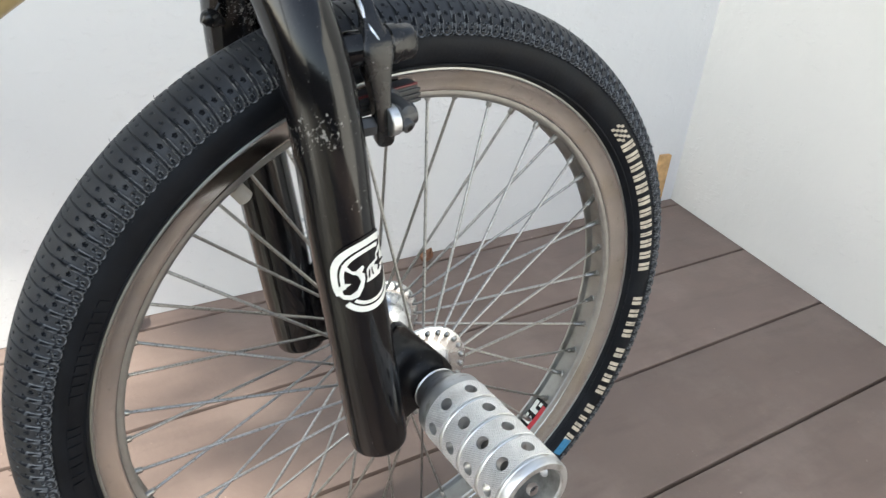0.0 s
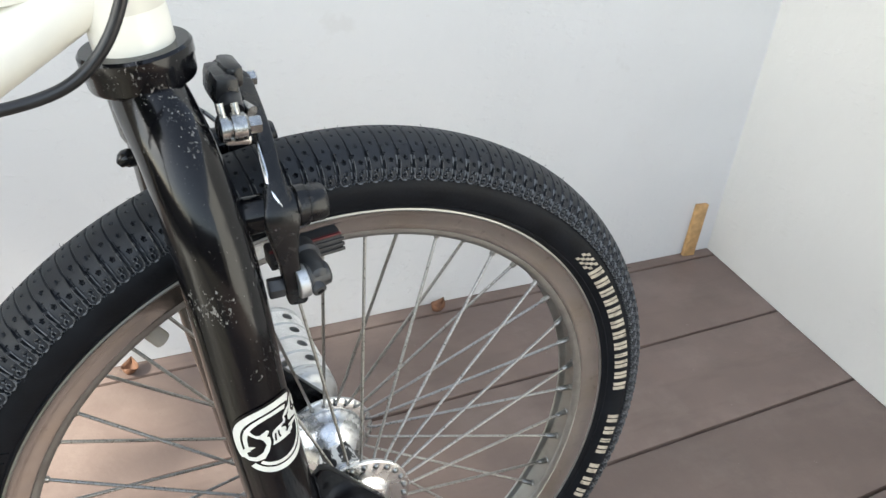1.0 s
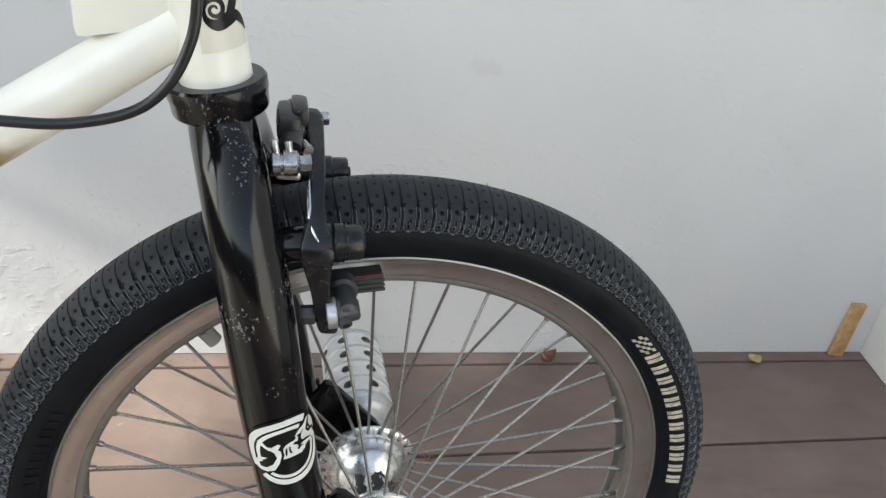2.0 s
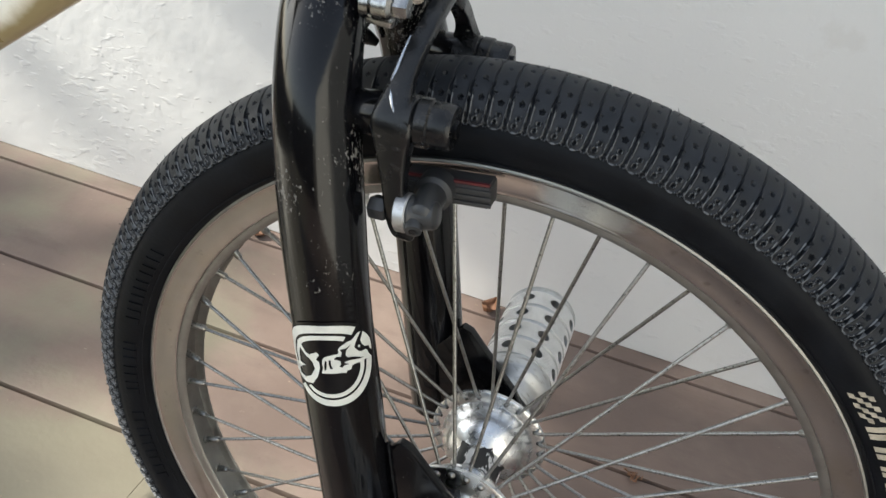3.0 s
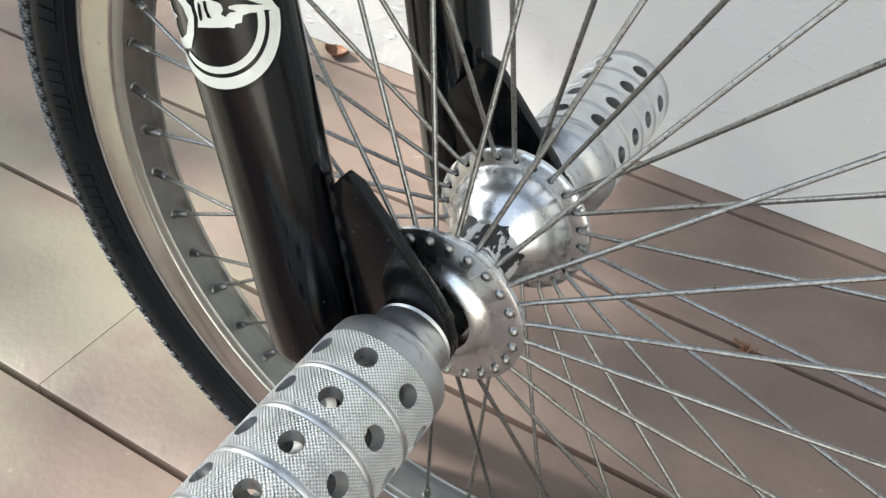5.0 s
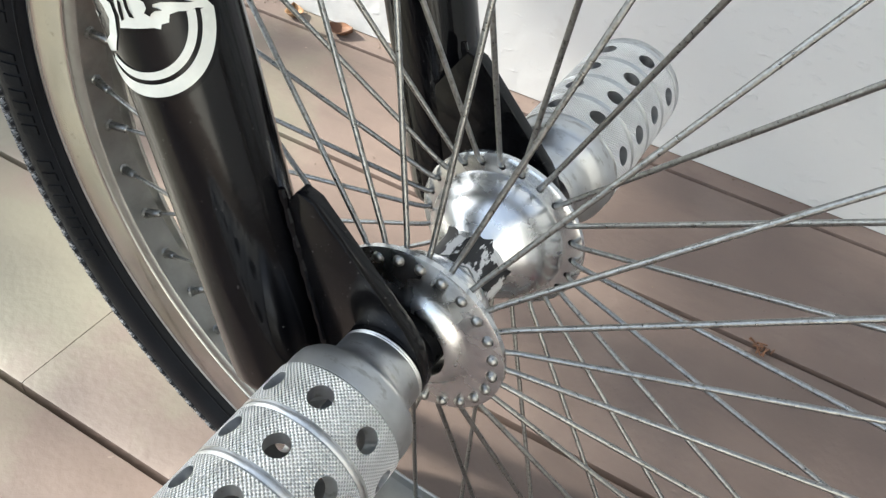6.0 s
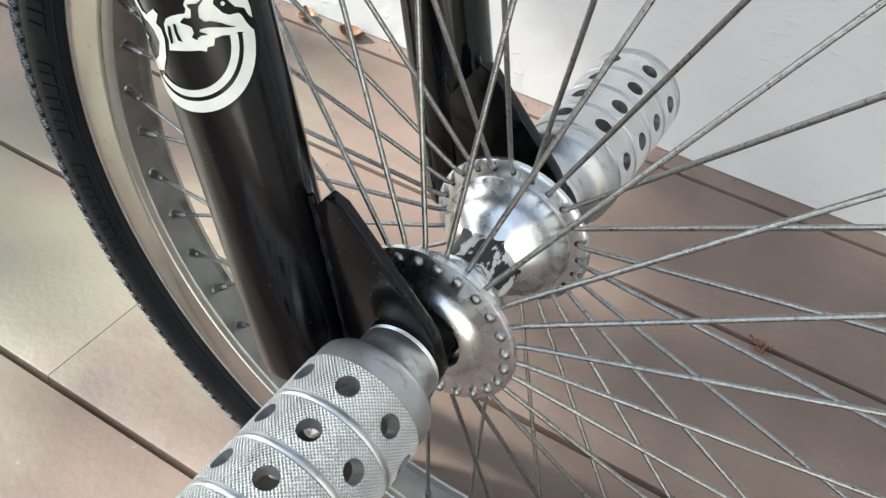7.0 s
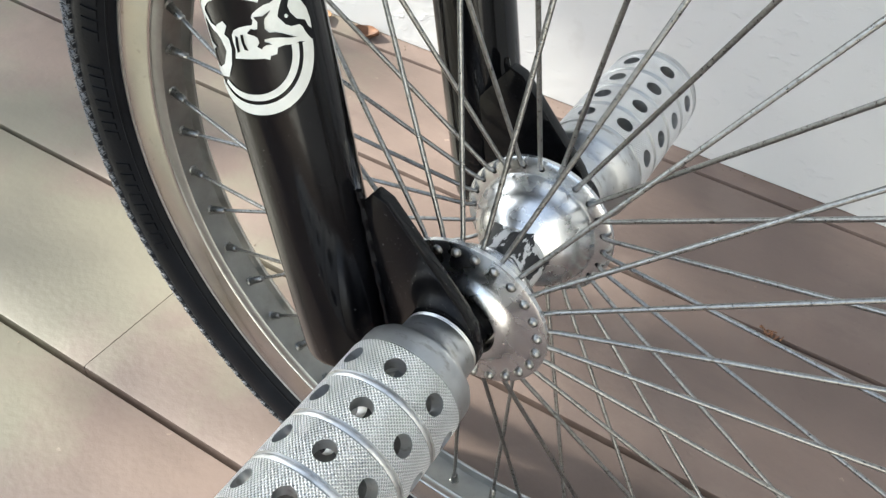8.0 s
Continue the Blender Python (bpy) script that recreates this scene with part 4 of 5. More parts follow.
    shape("sticker_emblem", [(19.7, 11.1), (20.4, 11.5), (21, 10.7), (20.4, 10.1), (19.8, 10.4)])
    shape("sticker_emblem", [(-2.7, 9.5), (0.6, 11.2), (1.7, 9.8), (-0.2, 6.9), (1.2, 5.6), (1.2, 2.3), (-0.6, -3.1), (-3.9, -8.1), (-8.4, -9.2), (-12.4, -8.3), (-15.2, -5.6), (-15.6, -2.6), (-13, 0.4), (-9.6, 2), (-6.8, 1.4),
                             (-9.8, -0.4), (-12.2, -2.7), (-11.8, -5.4), (-8.2, -6), (-4.2, -3.6), (-1.4, 1.2), (-2.2, 4.8), (-3.9, 7)])
    shape("sticker_emblem", [(-10.5, 14.6), (-7.8, 13.6), (-5.4, 9.6), (-2.9, 8.9), (-2.4, 6.4), (-5.0, 7.1), (-8.6, 10.6)])
    cross = [(11.2, 12.5), (12.6, 12.5), (13.7, 12.4), (15, 13.1), (16.3, 13.8), (15.2, 12.6), (14.1, 11.6), (13.7, 10.6), (13.4, 8.5), (14.4, 7.1), (16.1, 6.9),
             (18.3, 5.9), (20.4, 4.5), (22.2, 3.6), (20.3, 4), (16.9, 5), (14.6, 5.4), (12.6, 5.2), (12.5, 4.5), (13.7, 3.9), (14.4, 3.3),
             (12.7, 3.4), (11.7, 2.9), (11.2, 2.2), (10.5, 2.8), (10, 3.2), (10.9, 4.4), (10.8, 6), (10, 6.7), (8.2, 7.5), (8.2, 7.9), (9.5, 9),
             (10.5, 8.6), (11.3, 8.7), (11.9, 10.9), (11.3, 11.9)]
    shape("sticker_mark", cross, BLACK_INK, 0.0009)
    shape("sticker_bar", [(4.1, 7), (4.8, 6.4), (4.5, 4), (4.2, 1.8), (3.3, 1.3), (3.4, 4)], BLACK_INK, 0.0009)
    shape("sticker_bar", [(5.8, 7.3), (6.7, 7.3), (6.5, 4.6), (7.1, 2.1), (5.9, 2.4), (5.6, 4.9)], BLACK_INK, 0.0009)
    return f


fork()


def peg(s, phase, mid_y, dx, dz, wide):
    """A drilled, knurled foot peg on the axle; s is the side."""
    Y = lambda d: mid_y + s * d
    prof = [(0.0070, 0.0020), (0.0158, 0.0020), (0.0162, 0.0026), (0.0158, 0.0030), (0.0162, 0.0034), (0.0158, 0.0038), (0.0162, 0.0043), (0.0163, 0.0090), (0.0166, 0.0118), (0.0174, 0.0140), (0.0196, 0.0162), (0.0226, 0.0180), (0.0238, 0.0200), (0.0241, 0.0225), (0.0240, 0.0285)]
    for i in range(4):
        y0 = 0.0288 + 0.0196 * i
        prof += [(0.0246, y0 + 0.0004), (0.0246, y0 + 0.0168), (0.0239, y0 + 0.0171), (0.0243, y0 + 0.0176), (0.0245, y0 + 0.0182), (0.0243, y0 + 0.0188), (0.0239, y0 + 0.0193)]
    prof += [(0.0243, 0.1072), (0.0243, 0.1110), (0.0232, 0.1125), (0.0195, 0.1125), (0.0186, 0.1115), (0.0186, 0.0300), (0.0120, 0.0290), (0.0070, 0.0290)]
    blank = mesh_from("peg", *revolve([(r, Y(d)) for r, d in prof], 96), DULL_ALLOY)
    bm = bmesh.new()
    bm.from_mesh(blank)
    bmesh.ops.recalc_face_normals(bm, faces=bm.faces)
    bm.to_mesh(blank)
    bm.free()
    cut = []
    for ring_ in range(4):
        for k in range(8):
            q = radians(phase + 45 * k)
            y = Y(0.0378 + 0.0196 * ring_)
            c, w = math.cos(q), math.sin(q)
            cut.append(lathe((0.014 * c, y, HUB_Z + 0.014 * w), (0.032 * c, y, HUB_Z + 0.032 * w), [(0, .0041), (1, .0041)], 20))
    cm = mesh_from("holes", *joined(*cut), DULL_ALLOY)
    me = carved(blank, cm)
    me.materials.clear()
    me.materials.append(DULL_ALLOY)
    me.materials.append(KNURL)
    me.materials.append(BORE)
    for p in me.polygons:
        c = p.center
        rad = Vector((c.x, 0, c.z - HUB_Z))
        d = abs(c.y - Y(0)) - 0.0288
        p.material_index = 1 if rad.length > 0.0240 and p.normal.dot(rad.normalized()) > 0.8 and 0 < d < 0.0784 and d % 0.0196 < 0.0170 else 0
        # inner faces take the darker bore colour that carries the shade
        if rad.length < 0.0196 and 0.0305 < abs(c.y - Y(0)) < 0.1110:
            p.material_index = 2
    me.update()
    seat = Matrix.Translation((dx, 0, dz + HUB_Z)) @ Matrix.Diagonal((wide, 1, wide, 1)) @ Matrix.Translation((0, 0, -HUB_Z))
    ob = part_of("peg", me, bike, "knurled alloy peg drilled with rows of holes", seat)
    part_of("peg_bolt", mesh_from("peg_bolt", *lathe((0, Y(0.029), HUB_Z), (0, Y(0.040), HUB_Z), [(0, .010), (.9, .010), (1, .0085)], 6), DULL_ALLOY), ob, "axle nut inside the peg")
    return ob


peg(-1, 86, -0.0523, 0.0012, 0.0, 1.0)
peg(1, 70, 0.0571, 0.0028, -0.0015, 1.09)


def frame_tubes():
    top = Vector((-0.1330, -0.002, 0.6700))
    foot = Vector((-0.1105, -0.002, 0.5560))
    V, F = joined(lathe(foot, top, [(0, .0182), (.05, .0182), (1, .0182)], 40),
                  sweep([(-0.118, -0.002, 0.590, 0.0142), (-0.150, -0.002, 0.5665, 0.0146), (-0.220, -0.002, 0.5165, 0.0155), (-0.420, -0.002, 0.372, 0.0140), (-0.62, -0.002, 0.245, 0.0140)], None, 32, 4))
    fr = part_of("frame", mesh_from("frame", V, F, CREAM), bike, "cream painted frame tubes with rusty stains")
    bm = plate([(-0.1240, 0.5830), (-0.1750, 0.5720), (-0.1790, 0.6500), (-0.1300, 0.6600)], 0.022, lambda u, v, w: (u, -0.013 + w, v), 0.006)
    part("gusset", bm, CREAM, fr, "cream welded gusset plate")
    part_of("headset_cup", mesh_from("headset_cup", *lathe((-0.1076, -0.002, 0.5395), (-0.1110, -0.002, 0.5570), [(0, .0225), (.06, .0240), (.14, .0246), (.55, .0250), (.62, .0256), (.92, .0256), (1, .0244)], 48), WORN_BLACK), bike, "black headset cup with scratched edges")
    # badge on the head tube, a pale label with a plain dark scroll
    ax = (top - foot).normalized()
    fwd = Vector((1, 0, 0))
    fwd = (fwd - ax * fwd.dot(ax)).normalized()
    side = Vector((0, -1, 0))

    def skin(u, v, lift):
        q = u / 0.0182
        return foot + ax * (v + 0.006) + (side * math.cos(q) + fwd * math.sin(q)) * (0.0183 + lift)

    LABEL = mat("pale_label", (0.66, 0.63, 0.54), 0.4, 0, 0.05, 60, coat=0.3)
    V, F = [], []
    for i in range(13):
        for j in range(7):
            V.append(skin(-0.0025 + 0.027 * i / 12, 0.0125 + 0.065 * j / 6, 0.0003))
    for i in range(12):
        for j in range(6):
            q = i * 7 + j
            F.append((q, q + 7, q + 8, q + 1))
    part_of("badge", mesh_from("badge", V, F, LABEL), fr, "pale head badge with dark scrollwork")
    def ribbon(pts):
        """A flat painted stroke on the tube: points of (round, along, half width)."""
        path = smooth_path([(u, v, w) for u, v, w in pts], 6)
        V, F = [], []
        for i, (u, v, w) in enumerate(path):
            d = path[min(i + 1, len(path) - 1)] - path[max(i - 1, 0)]
            k = math.hypot(d[0], d[1]) or 1.0
            for e in (-1, 0, 1):
                V.append(skin(u - d[1] / k * w * e, v + d[0] / k * w * e, 0.0006))
        for i in range(len(path) - 1):
            for e in (0, 1):
                q = 3 * i + e
                F.append((q, q + 1, q + 4, q + 3))
        part_of("badge_scroll", mesh_from("badge_scroll", V, F, BLACK_INK), fr)

    ribbon([(0.0068 + (0.0008 + 0.00021 * i) * math.cos(i * 0.42), 0.0325 + (0.0008 + 0.00021 * i) * math.sin(i * 0.42), 0.0005 + 0.00004 * i) for i in range(24)])
    ribbon([(0.0015, 0.0320, .0006), (0.0028, 0.0278, .0016), (0.0070, 0.0252, .0028), (0.0125, 0.0270, .0034), (0.0175, 0.0275, .0026), (0.0215, 0.0235, .0016), (0.0240, 0.0190, .0004)])
    ribbon([(0.0130, 0.0280, .0018), (0.0165, 0.0335, .0026), (0.0185, 0.0390, .0020), (0.0170, 0.0440, .0010), (0.0135, 0.0450, .0004)])
    ribbon([(0.0100, 0.0400, .0004), (0.0120, 0.0440, .0014), (0.0110, 0.0490, .0020), (0.0070, 0.0520, .0008)])
    return fr


frame_tubes()
part_of("brake_cable", mesh_from("brake_cable", *sweep([(-0.290, -0.045, 0.552), (-0.240, -0.045, 0.546), (-0.1966, -0.045, 0.5436), (-0.1718, -0.045, 0.5446), (-0.1466, -0.045, 0.5516), (-0.1314, -0.045, 0.5639), (-0.1216, -0.045, 0.5822), (-0.1174, -0.045, 0.6048), (-0.117, -0.047, 0.660)], 0.0026, 14, 6), HOSE), bike, "black brake cable housing")


def hexbolt(p0, p1, r, parent, material=DULL_ALLOY, name="bolt", label=""):
    return part_of(name, mesh_from(name, *lathe(p0, p1, [(0, r * 0.9), (.08, r), (.9, r), (1, r * 0.88)], 6), material), parent, label)


def brake_arm(s):
    """One arm of the front rim brake, with its pivot, pad and bolts; s is the side."""
    yo = -0.003
    Y = lambda d: yo + s * d
    px, pz = -0.058, 0.488
    # arm: a forged bar from the pad holder past the pivot up over the tyre
    arm = [(-0.0478, 0.0440, 0.4335, 0.0026, 0.0024), (-0.0482, 0.0450, 0.4360, 0.0050, 0.0036), (-0.0495, 0.0470, 0.4420, 0.0058, 0.0040), (-0.0515, 0.0488, 0.4500, 0.0056, 0.0040), (-0.0545, 0.0492, 0.4620, 0.0052, 0.0040),
           (-0.0572, 0.0480, 0.4770, 0.0074, 0.0056), (-0.0582, 0.0465, 0.4870, 0.0094, 0.0068), (-0.0590, 0.0440, 0.4955, 0.0064, 0.0046), (-0.0590, 0.0380, 0.5040, 0.0043, 0.0035), (-0.0588, 0.0260, 0.5140, 0.0041, 0.0032), (-0.0590, 0.0110, 0.5225, 0.0044, 0.0033)]
    if s < 0:
        arm += [(-0.0595, -0.0040, 0.5285, 0.0050, 0.0034), (-0.0598, -0.0160, 0.5320, 0.0052, 0.0036), (-0.0600, -0.0230, 0.5335, 0.0030, 0.0026)]
    else:
        arm += [(-0.0660, 0.0030, 0.5270, 0.0050, 0.0034), (-0.0690, -0.0020, 0.5300, 0.0030, 0.0026)]
    path = smooth_path(arm, 5)
    V, F, m = [], [], 28
    for i, (x, d, z, hw, ht) in enumerate(path):
        e = path[min(i + 1, len(path) - 1)] - path[max(i - 1, 0)]
        k = math.hypot(e[1], e[2])
        ny, nz = e[2] / k, -e[1] / k
        for q in range(m):
            c, w = math.cos(2 * math.pi * q / m), math.sin(2 * math.pi * q / m)
            c, w = math.copysign(abs(c) ** 0.35, c) * hw, math.copysign(abs(w) ** 0.35, w) * ht
            V.append((x + c, Y(d + ny * w), z + nz * w))
    for i in range(len(path) - 1):
        for q in range(m):
            F.append((i * m + q, i * m + (q + 1) % m, (i + 1) * m + (q + 1) % m, (i + 1) * m + q))
    F += [tuple(range(m - 1, -1, -1)), tuple((len(path) - 1) * m + q for q in range(m))]
    bm = bmesh.new()
    bm.from_mesh(mesh_from("brake_arm", V, F, BLACK_PART))
    a = part("brake_arm", bm, BLACK_PART, bike, "black forged brake arm with worn edges")
    edge = [(-0.0630, -0.0305, 0.5160, .0004), (-0.0630, -0.0365, 0.5110, .0010), (-0.0628, -0.0425, 0.5060, .0012), (-0.0625, -0.0475, 0.5005, .0010), (-0.0595, -0.0525, 0.4950, .0007), (-0.0560, -0.0548, 0.4900, .0003)]
    if s < 0:
        part_of("worn_edge", mesh_from("worn_edge", *sweep(edge, None, 8, 4), ALLOY), a, "bright worn metal edge")
        hexbolt((-0.0560, 0.0150, 0.5320), (-0.0510, 0.0150, 0.5325), 0.0040, a, WORN_STEEL, "nut", "bright link bolt")
    part_of("pivot_boss", mesh_from("pivot_boss", *lathe((-0.0860, Y(0.0430), 0.4845), (-0.0620, Y(0.0425), 0.4870), [(0, .0085), (.45, .0085), (.5, .0094), (1, .0094)], 28), BLACK), a)
    part_of("pivot_cap", mesh_from("pivot_cap", *lathe((-0.0620, Y(0.0425), 0.4870), (-0.0345, Y(0.0420), 0.4890), [(0, .0104), (.40, .0104), (.43, .0094), (.47, .0104), (.64, .0104), (.67, .0095), (.94, .0095), (1, .0086)], 32), BLACK_PART), a, "black pivot cap")
    hexbolt((-0.0350, Y(0.0420), 0.4890), (-0.0328, Y(0.0420), 0.4892), 0.0042, a, BLACK_PART)
    # pad: ribbed block with a thin dull red backing, held by a stem and an eye bolt
    tilt = Matrix.Translation((-0.036, Y(0.0225), 0.4550)) @ Matrix.Rotation(radians(-9), 4, "Y")
    part("brake_pad", box_bm((-0.022, -0.0060, -0.0085), (0.0185, 0.0060, 0.0022), 0.0014, tilt), PAD, a, "ribbed dark brake pad")
    for q in range(3):
        part("pad_rib", box_bm((-0.020, -0.0070 if s < 0 else 0.0058, -0.0074 + q * 0.0031), (0.0190, -0.0058 if s < 0 else 0.0070, -0.0055 + q * 0.0031), 0.0004, tilt), PAD, a)
    part("pad_cap", box_bm((-0.0212, -0.0050, 0.0020), (0.0178, 0.0050, 0.0030), 0.0004, tilt), PAD, a)
    part("pad_backing", box_bm((-0.0215, -0.0060 if s < 0 else 0.0040, 0.0022), (0.0180, -0.0040 if s < 0 else 0.0060, 0.0034), 0.0004, tilt), RED, a, "thin dull red pad backing")
    part_of("pad_stem", mesh_from("pad_stem", *lathe((-0.0415, Y(0.0270), 0.4530), (-0.0395, Y(0.0560), 0.4530), [(0, .0086), (.30, .0086), (.36, .0066), (.8, .0062), (.95, .0050), (1, .0030)], 24), GREY_PART), a, "grey pad stem")
    part_of("eye_bolt", mesh_from("eye_bolt", *lathe((-0.0470, Y(0.0500), 0.4494), (-0.0330, Y(0.0500), 0.4525), [(0, .0076), (.22, .0080), (.3, .0072), (.62, .0066), (.92, .0060), (1, .0044)], 24), GREY_PART), a, "grey eye bolt")
    part_of("washer", mesh_from("washer", *lathe((-0.0505, Y(0.0505), 0.4490), (-0.0450, Y(0.0505), 0.4500), [(0, .0080), (.1, .0086), (.9, .0086), (1, .0080)], 24), DULL_ALLOY), a, "bright alloy washer")
    hexbolt((-0.0640, Y(0.0470), 0.4455), (-0.0560, Y(0.0478), 0.4465), 0.0054, a, GREY_PART, "nut", "worn steel nut")
    part_of("stem_hole", mesh_from("stem_hole", *lathe((-0.0418, Y(0.0545), 0.4490), (-0.0405, Y(0.0590), 0.4470), [(0, .0038), (.55, .0038), (.95, .0036), (1, .0030)], 18), GREY_PART), a, "rusty socket in the stem")
    part_of("socket", mesh_from("socket", *lathe((-0.0415, Y(0.0560), 0.4484), (-0.0405, Y(0.05925), 0.4469), [(0, .0019), (1, .0019)], 6), BLACK_PART), a)
    return a


brake_arm(-1)
brake_arm(1)


def cable_clamp():
    c = part("link_block", box_bm((-0.0800, -0.0210, 0.5300), (-0.0680, 0.0080, 0.5450), 0.004), BLACK_PART, bike, "black brake link block")
    part("link_plate", box_bm((-0.0730, -0.0130, 0.5370), (-0.0640, 0.0100, 0.5475), 0.003), BLACK_PART, c)
    part_of("link_tube", mesh_from("link_tube", *sweep([(-0.0700, 0.0080, 0.5400), (-0.0712, -0.0030, 0.5385), (-0.0724, -0.0150, 0.5350), (-0.0734, -0.0260, 0.5305)], 0.0058, 18, 5), HOSE), c)
    part_of("clamp_body", mesh_from("clamp_body", *lathe((-0.0830, -0.0360, 0.5265), (-0.0690, -0.0360, 0.5277), [(0, .0045), (.08, .0064), (.34, .0064), (.36, .0046), (.44, .0046), (.46, .0068), (.9, .0068), (1, .0050)], 20), WORN_STEEL), c, "bright cable clamp")
    hexbolt((-0.0690, -0.0360, 0.5277), (-0.0630, -0.0360, 0.5282), 0.0045, c, WORN_STEEL, "nut", "bright clamp nut")
    for q in (-0.0800, -0.0735):
        part_of("clamp_pin", mesh_from("clamp_pin", *sweep([(q, -0.0365, 0.5300), (q - 0.001, -0.0355, 0.5350), (q - 0.0016, -0.0345, 0.5385)], 0.0021, 10, 3), WORN_STEEL), c, "bright cable pin")
    part("clamp_plate", box_bm((-0.0800, -0.0400, 0.5195), (-0.0680, -0.0310, 0.5240), 0.0015), WORN_STEEL, c)
    part_of("clamp_screw", mesh_from("clamp_screw", *lathe((-0.0670, -0.0200, 0.5310), (-0.0640, -0.0260, 0.5300), [(0, .0030), (1, .0030)], 12), WORN_STEEL), c)
    part_of("cable_wire", mesh_from("cable_wire", *sweep([(-0.0900, 0.0030, 0.5360), (-0.0930, -0.0100, 0.5330), (-0.0850, -0.0240, 0.5300), (-0.0790, -0.0330, 0.5260)], 0.0010, 8, 5), SPOKE), c)
    # wire through the fork to the back, with a black clip on its end
    part_of("clip", mesh_from("clip", *joined(sweep([(-0.1050, 0.0420, 0.4800, .0020), (-0.1110, 0.0380, 0.4835, .0045), (-0.1150, 0.0360, 0.4845, .0050), (-0.1185, 0.0350, 0.4815, .0020)], None, 12, 3),
                                            sweep([(-0.1080, 0.0380, 0.4920, .0008), (-0.1120, 0.0370, 0.4850, .0012)], None, 8, 2)), BLACK_PART), c, "small black clip behind the fork")


cable_clamp()

# ---- small things on the deck ----
def leaf(x, y, rot, size, material, curl, label):
    V, F = [], []
    nu, nv = 10, 6
    for i in range(nu + 1):
        t = i / nu
        w = 0.42 * size * math.sin(math.pi * min(1, t * 1.02)) ** 0.8
        for j in range(nv + 1):
            q = (j / nv - 0.5) * 2
            V.append(Vector(((t - 0.5) * size, q * w, 0.003 + curl * size * (q * q * 0.45 + 0.35 * (2 * t - 1) ** 2) + 0.02 * size * math.sin(9 * t + 4 * q))))
    for i in range(nu):
        for j in range(nv):
            k = i * (nv + 1) + j
            F.append((k, k + nv + 1, k + nv + 2, k + 1))
    me = mesh_from("leaf", V, F, material)
    lo = min(v.z for v in V)
    ob = new("leaf", me)
    sol = ob.modifiers.new("thickness", "SOLIDIFY")
    sol.thickness = 0.0004
    ob.matrix_world = pose(x, y, -lo + 0.0002, 0, 0, rot)
    return tagged(ob, label, "leaf", "fallen leaves")


leaf(0.345, 0.476, 25, 0.026, LEAF, 0.9, "curled red-brown dry leaf against the wall")
leaf(-0.085, 0.476, 70, 0.025, LEAF, 0.8, "curled red-brown dry leaf against the wall")
leaf(-0.412, 0.474, 10, 0.030, LEAF, 0.45, "brown dry leaf lying by the wall")
leaf(-0.478, 0.473, 130, 0.026, LEAF_TAN, 0.5, "tan dry leaf lying by the wall")
leaf(0.694, 0.479, 15, 0.026, LEAF_PALE, 0.3, "pale yellow dry leaf lying by the wall")

stick = part("wood_offcut", box_bm((-0.0125, -0.004, 0.0), (0.0125, 0.004, 0.098), 0.001), WOODSTICK, None)
stick.matrix_world = pose(0.852, 0.4935, 0.0005, -2.0, 3.0, 0)
tagged(stick, "thin raw wooden offcut leaning on the wall", "wood offcut")


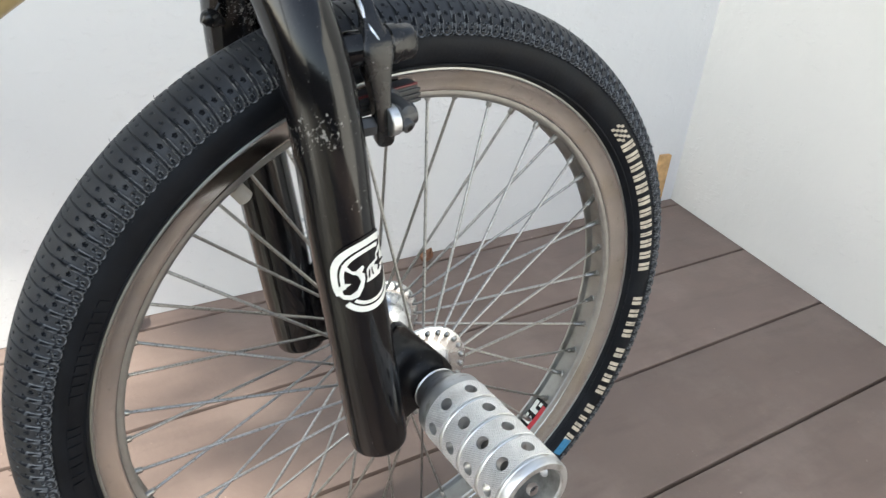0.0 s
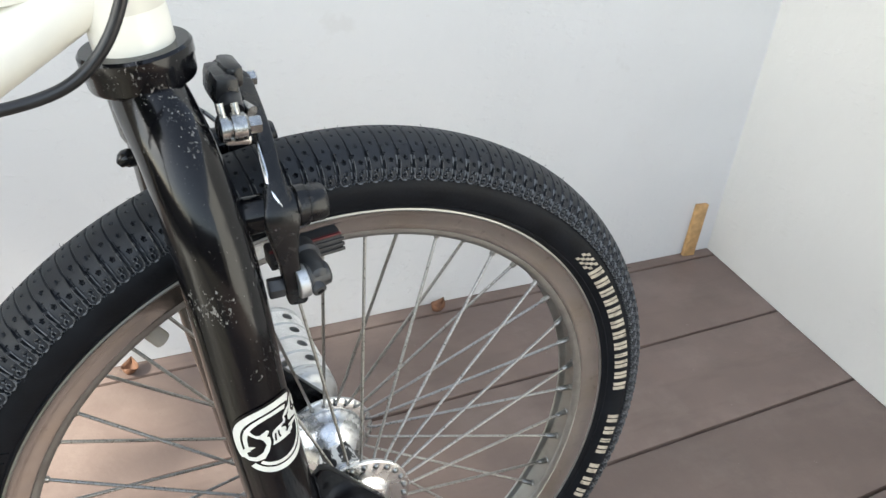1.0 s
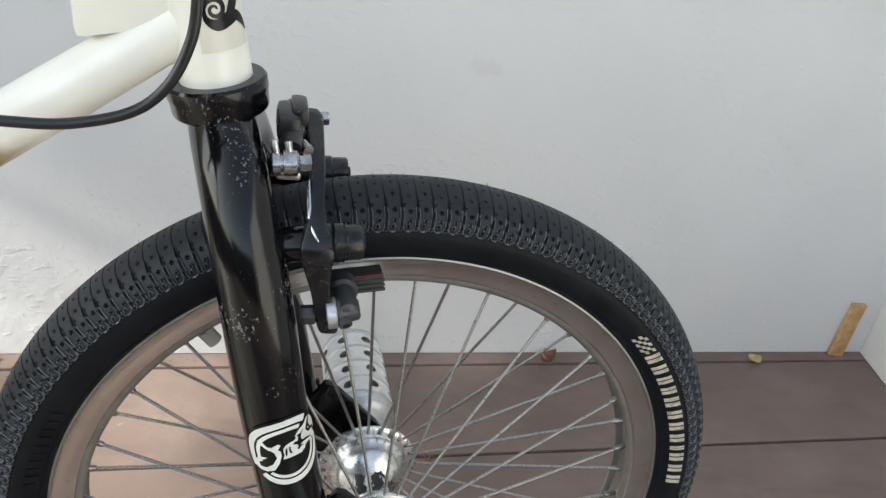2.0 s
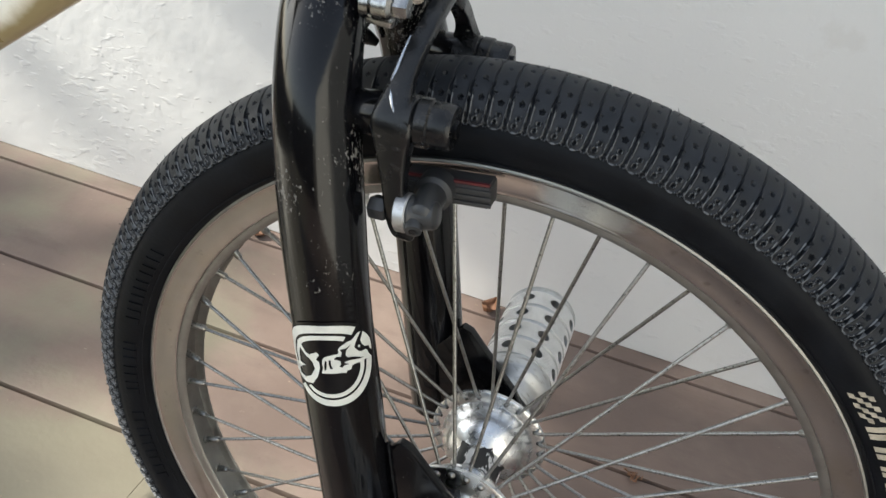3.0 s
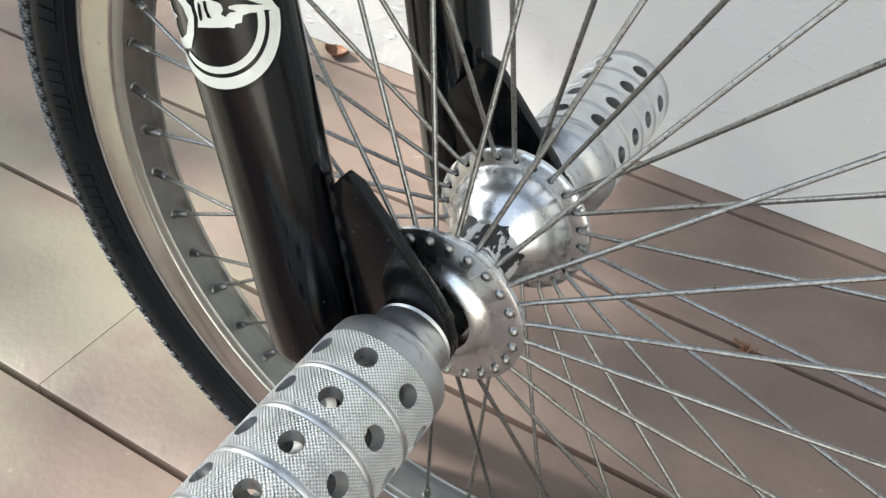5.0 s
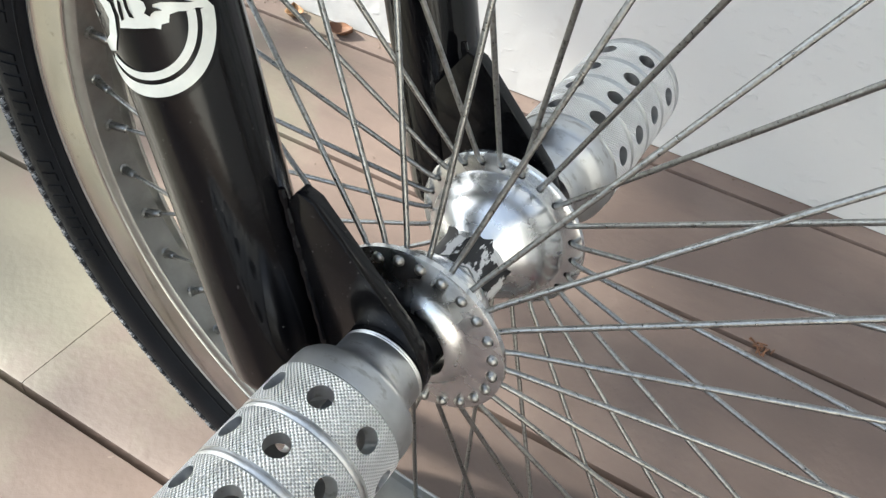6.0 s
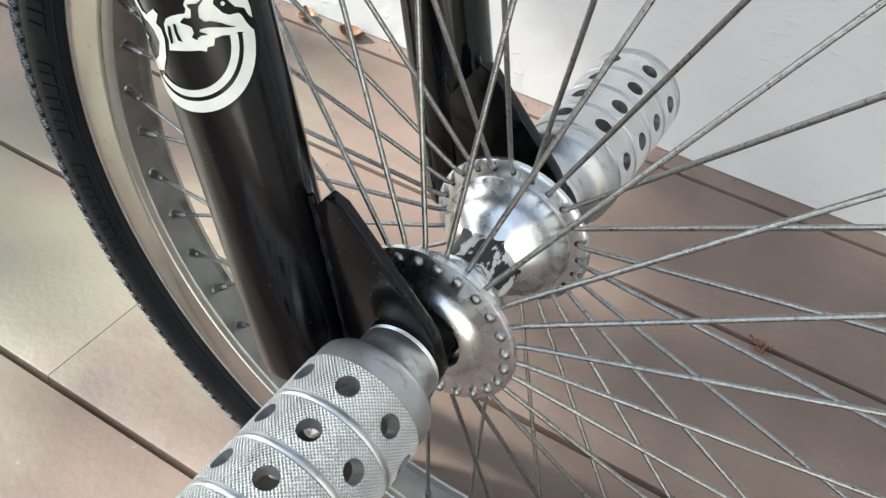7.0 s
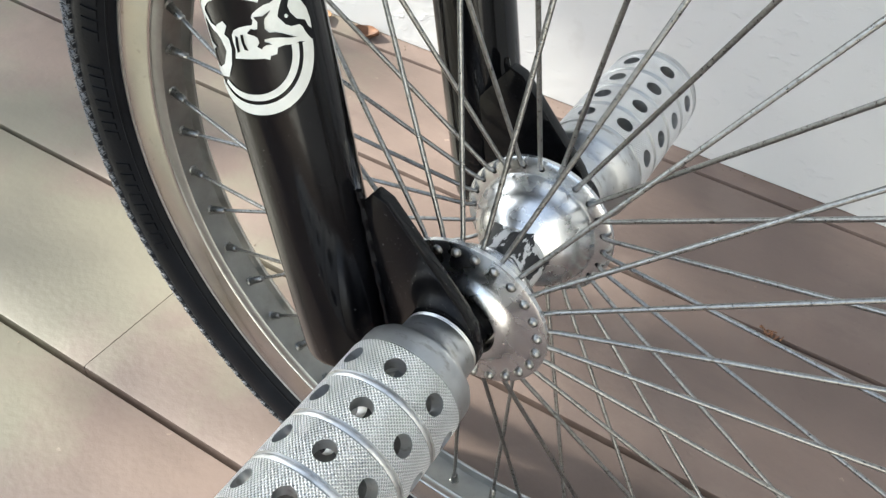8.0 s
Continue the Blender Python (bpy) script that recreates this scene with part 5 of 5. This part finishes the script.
def debris(x, y, label):
    rnd = random.Random(int(abs(x) * 1000))
    bits = []
    for _ in range(14):
        a, q = rnd.uniform(0, 6.28), rnd.uniform(0, 6.28)
        c = Vector((rnd.gauss(0, .004), rnd.gauss(0, .003), 0.0015 + rnd.random() * .003))
        d = Vector((math.cos(a), math.sin(a), rnd.uniform(-.2, .5))) * rnd.uniform(.002, .005)
        bits.append(sweep([c - d, c + Vector((0, 0, .001)), c + d], 0.0007, 5, 2))
    ob = new("dry_debris", mesh_from("dry_debris", *joined(*bits), LEAF))
    ob.matrix_world = pose(x, y, 0.0008)
    return tagged(ob, label, "debris")


debris(0.128, 0.289, "tangle of dry brown plant bits on a plank joint")

def grit():
    """Fine grit and crumbs of dirt swept against the foot of the walls and along the joints."""
    rnd = random.Random(21)
    V, F = [], []
    for i in range(420):
        k = rnd.random()
        if k < 0.42:
            y = rnd.uniform(-0.5, WALL_Y)
            x = CORNER_X + SIDE_SLOPE * (y - WALL_Y) - 0.002 - abs(rnd.gauss(0, 0.010))
        elif k < 0.75:
            x = rnd.uniform(-0.6, CORNER_X - 0.02)
            y = WALL_Y - BACK_SLOPE * (CORNER_X - x) - 0.002 - abs(rnd.gauss(0, 0.008))
        else:
            x = rnd.uniform(-0.6, 0.75)
            y = rnd.choice(JOINTS[2:6]) + PLANK_SLOPE * x + rnd.choice((-1, 1)) * (0.005 + abs(rnd.gauss(0, 0.02)))
        r = rnd.uniform(0.0004, 0.0014) * (0.7 if k > 0.75 else 1.0)
        o = len(V)
        for d in ((1, 0, 0), (0, 1, 0), (-1, 0, 0), (0, -1, 0), (0, 0, 0.8), (0, 0, -0.2)):
            q = rnd.uniform(0.6, 1.3) * r
            V.append((x + d[0] * q, y + d[1] * q, 0.0003 + (d[2] * q if d[2] > 0 else -0.0003 if d[2] < 0 else 0.0002)))
        for e in range(4):
            F.append((o + e, o + (e + 1) % 4, o + 4))
            F.append((o + (e + 1) % 4, o + e, o + 5))
    ob = new("grit", mesh_from("grit", V, F, mat("grit", (0.2, 0.155, 0.115), 0.9, 0, 0.5, 60)))
    return tagged(ob, "fine brown grit swept against the walls", "grit", kind="stuff")


grit()

# ---- planks, last ----
ENDS = {2: [], 3: [-0.300], 0: []}
for i in range(len(JOINTS) - 1):
    y1, y0 = JOINTS[i] - 0.0022, JOINTS[i + 1] + 0.0022
    cuts = [-1.9] + ENDS.get(i, []) + [1.2]
    for a, b in zip(cuts, cuts[1:]):
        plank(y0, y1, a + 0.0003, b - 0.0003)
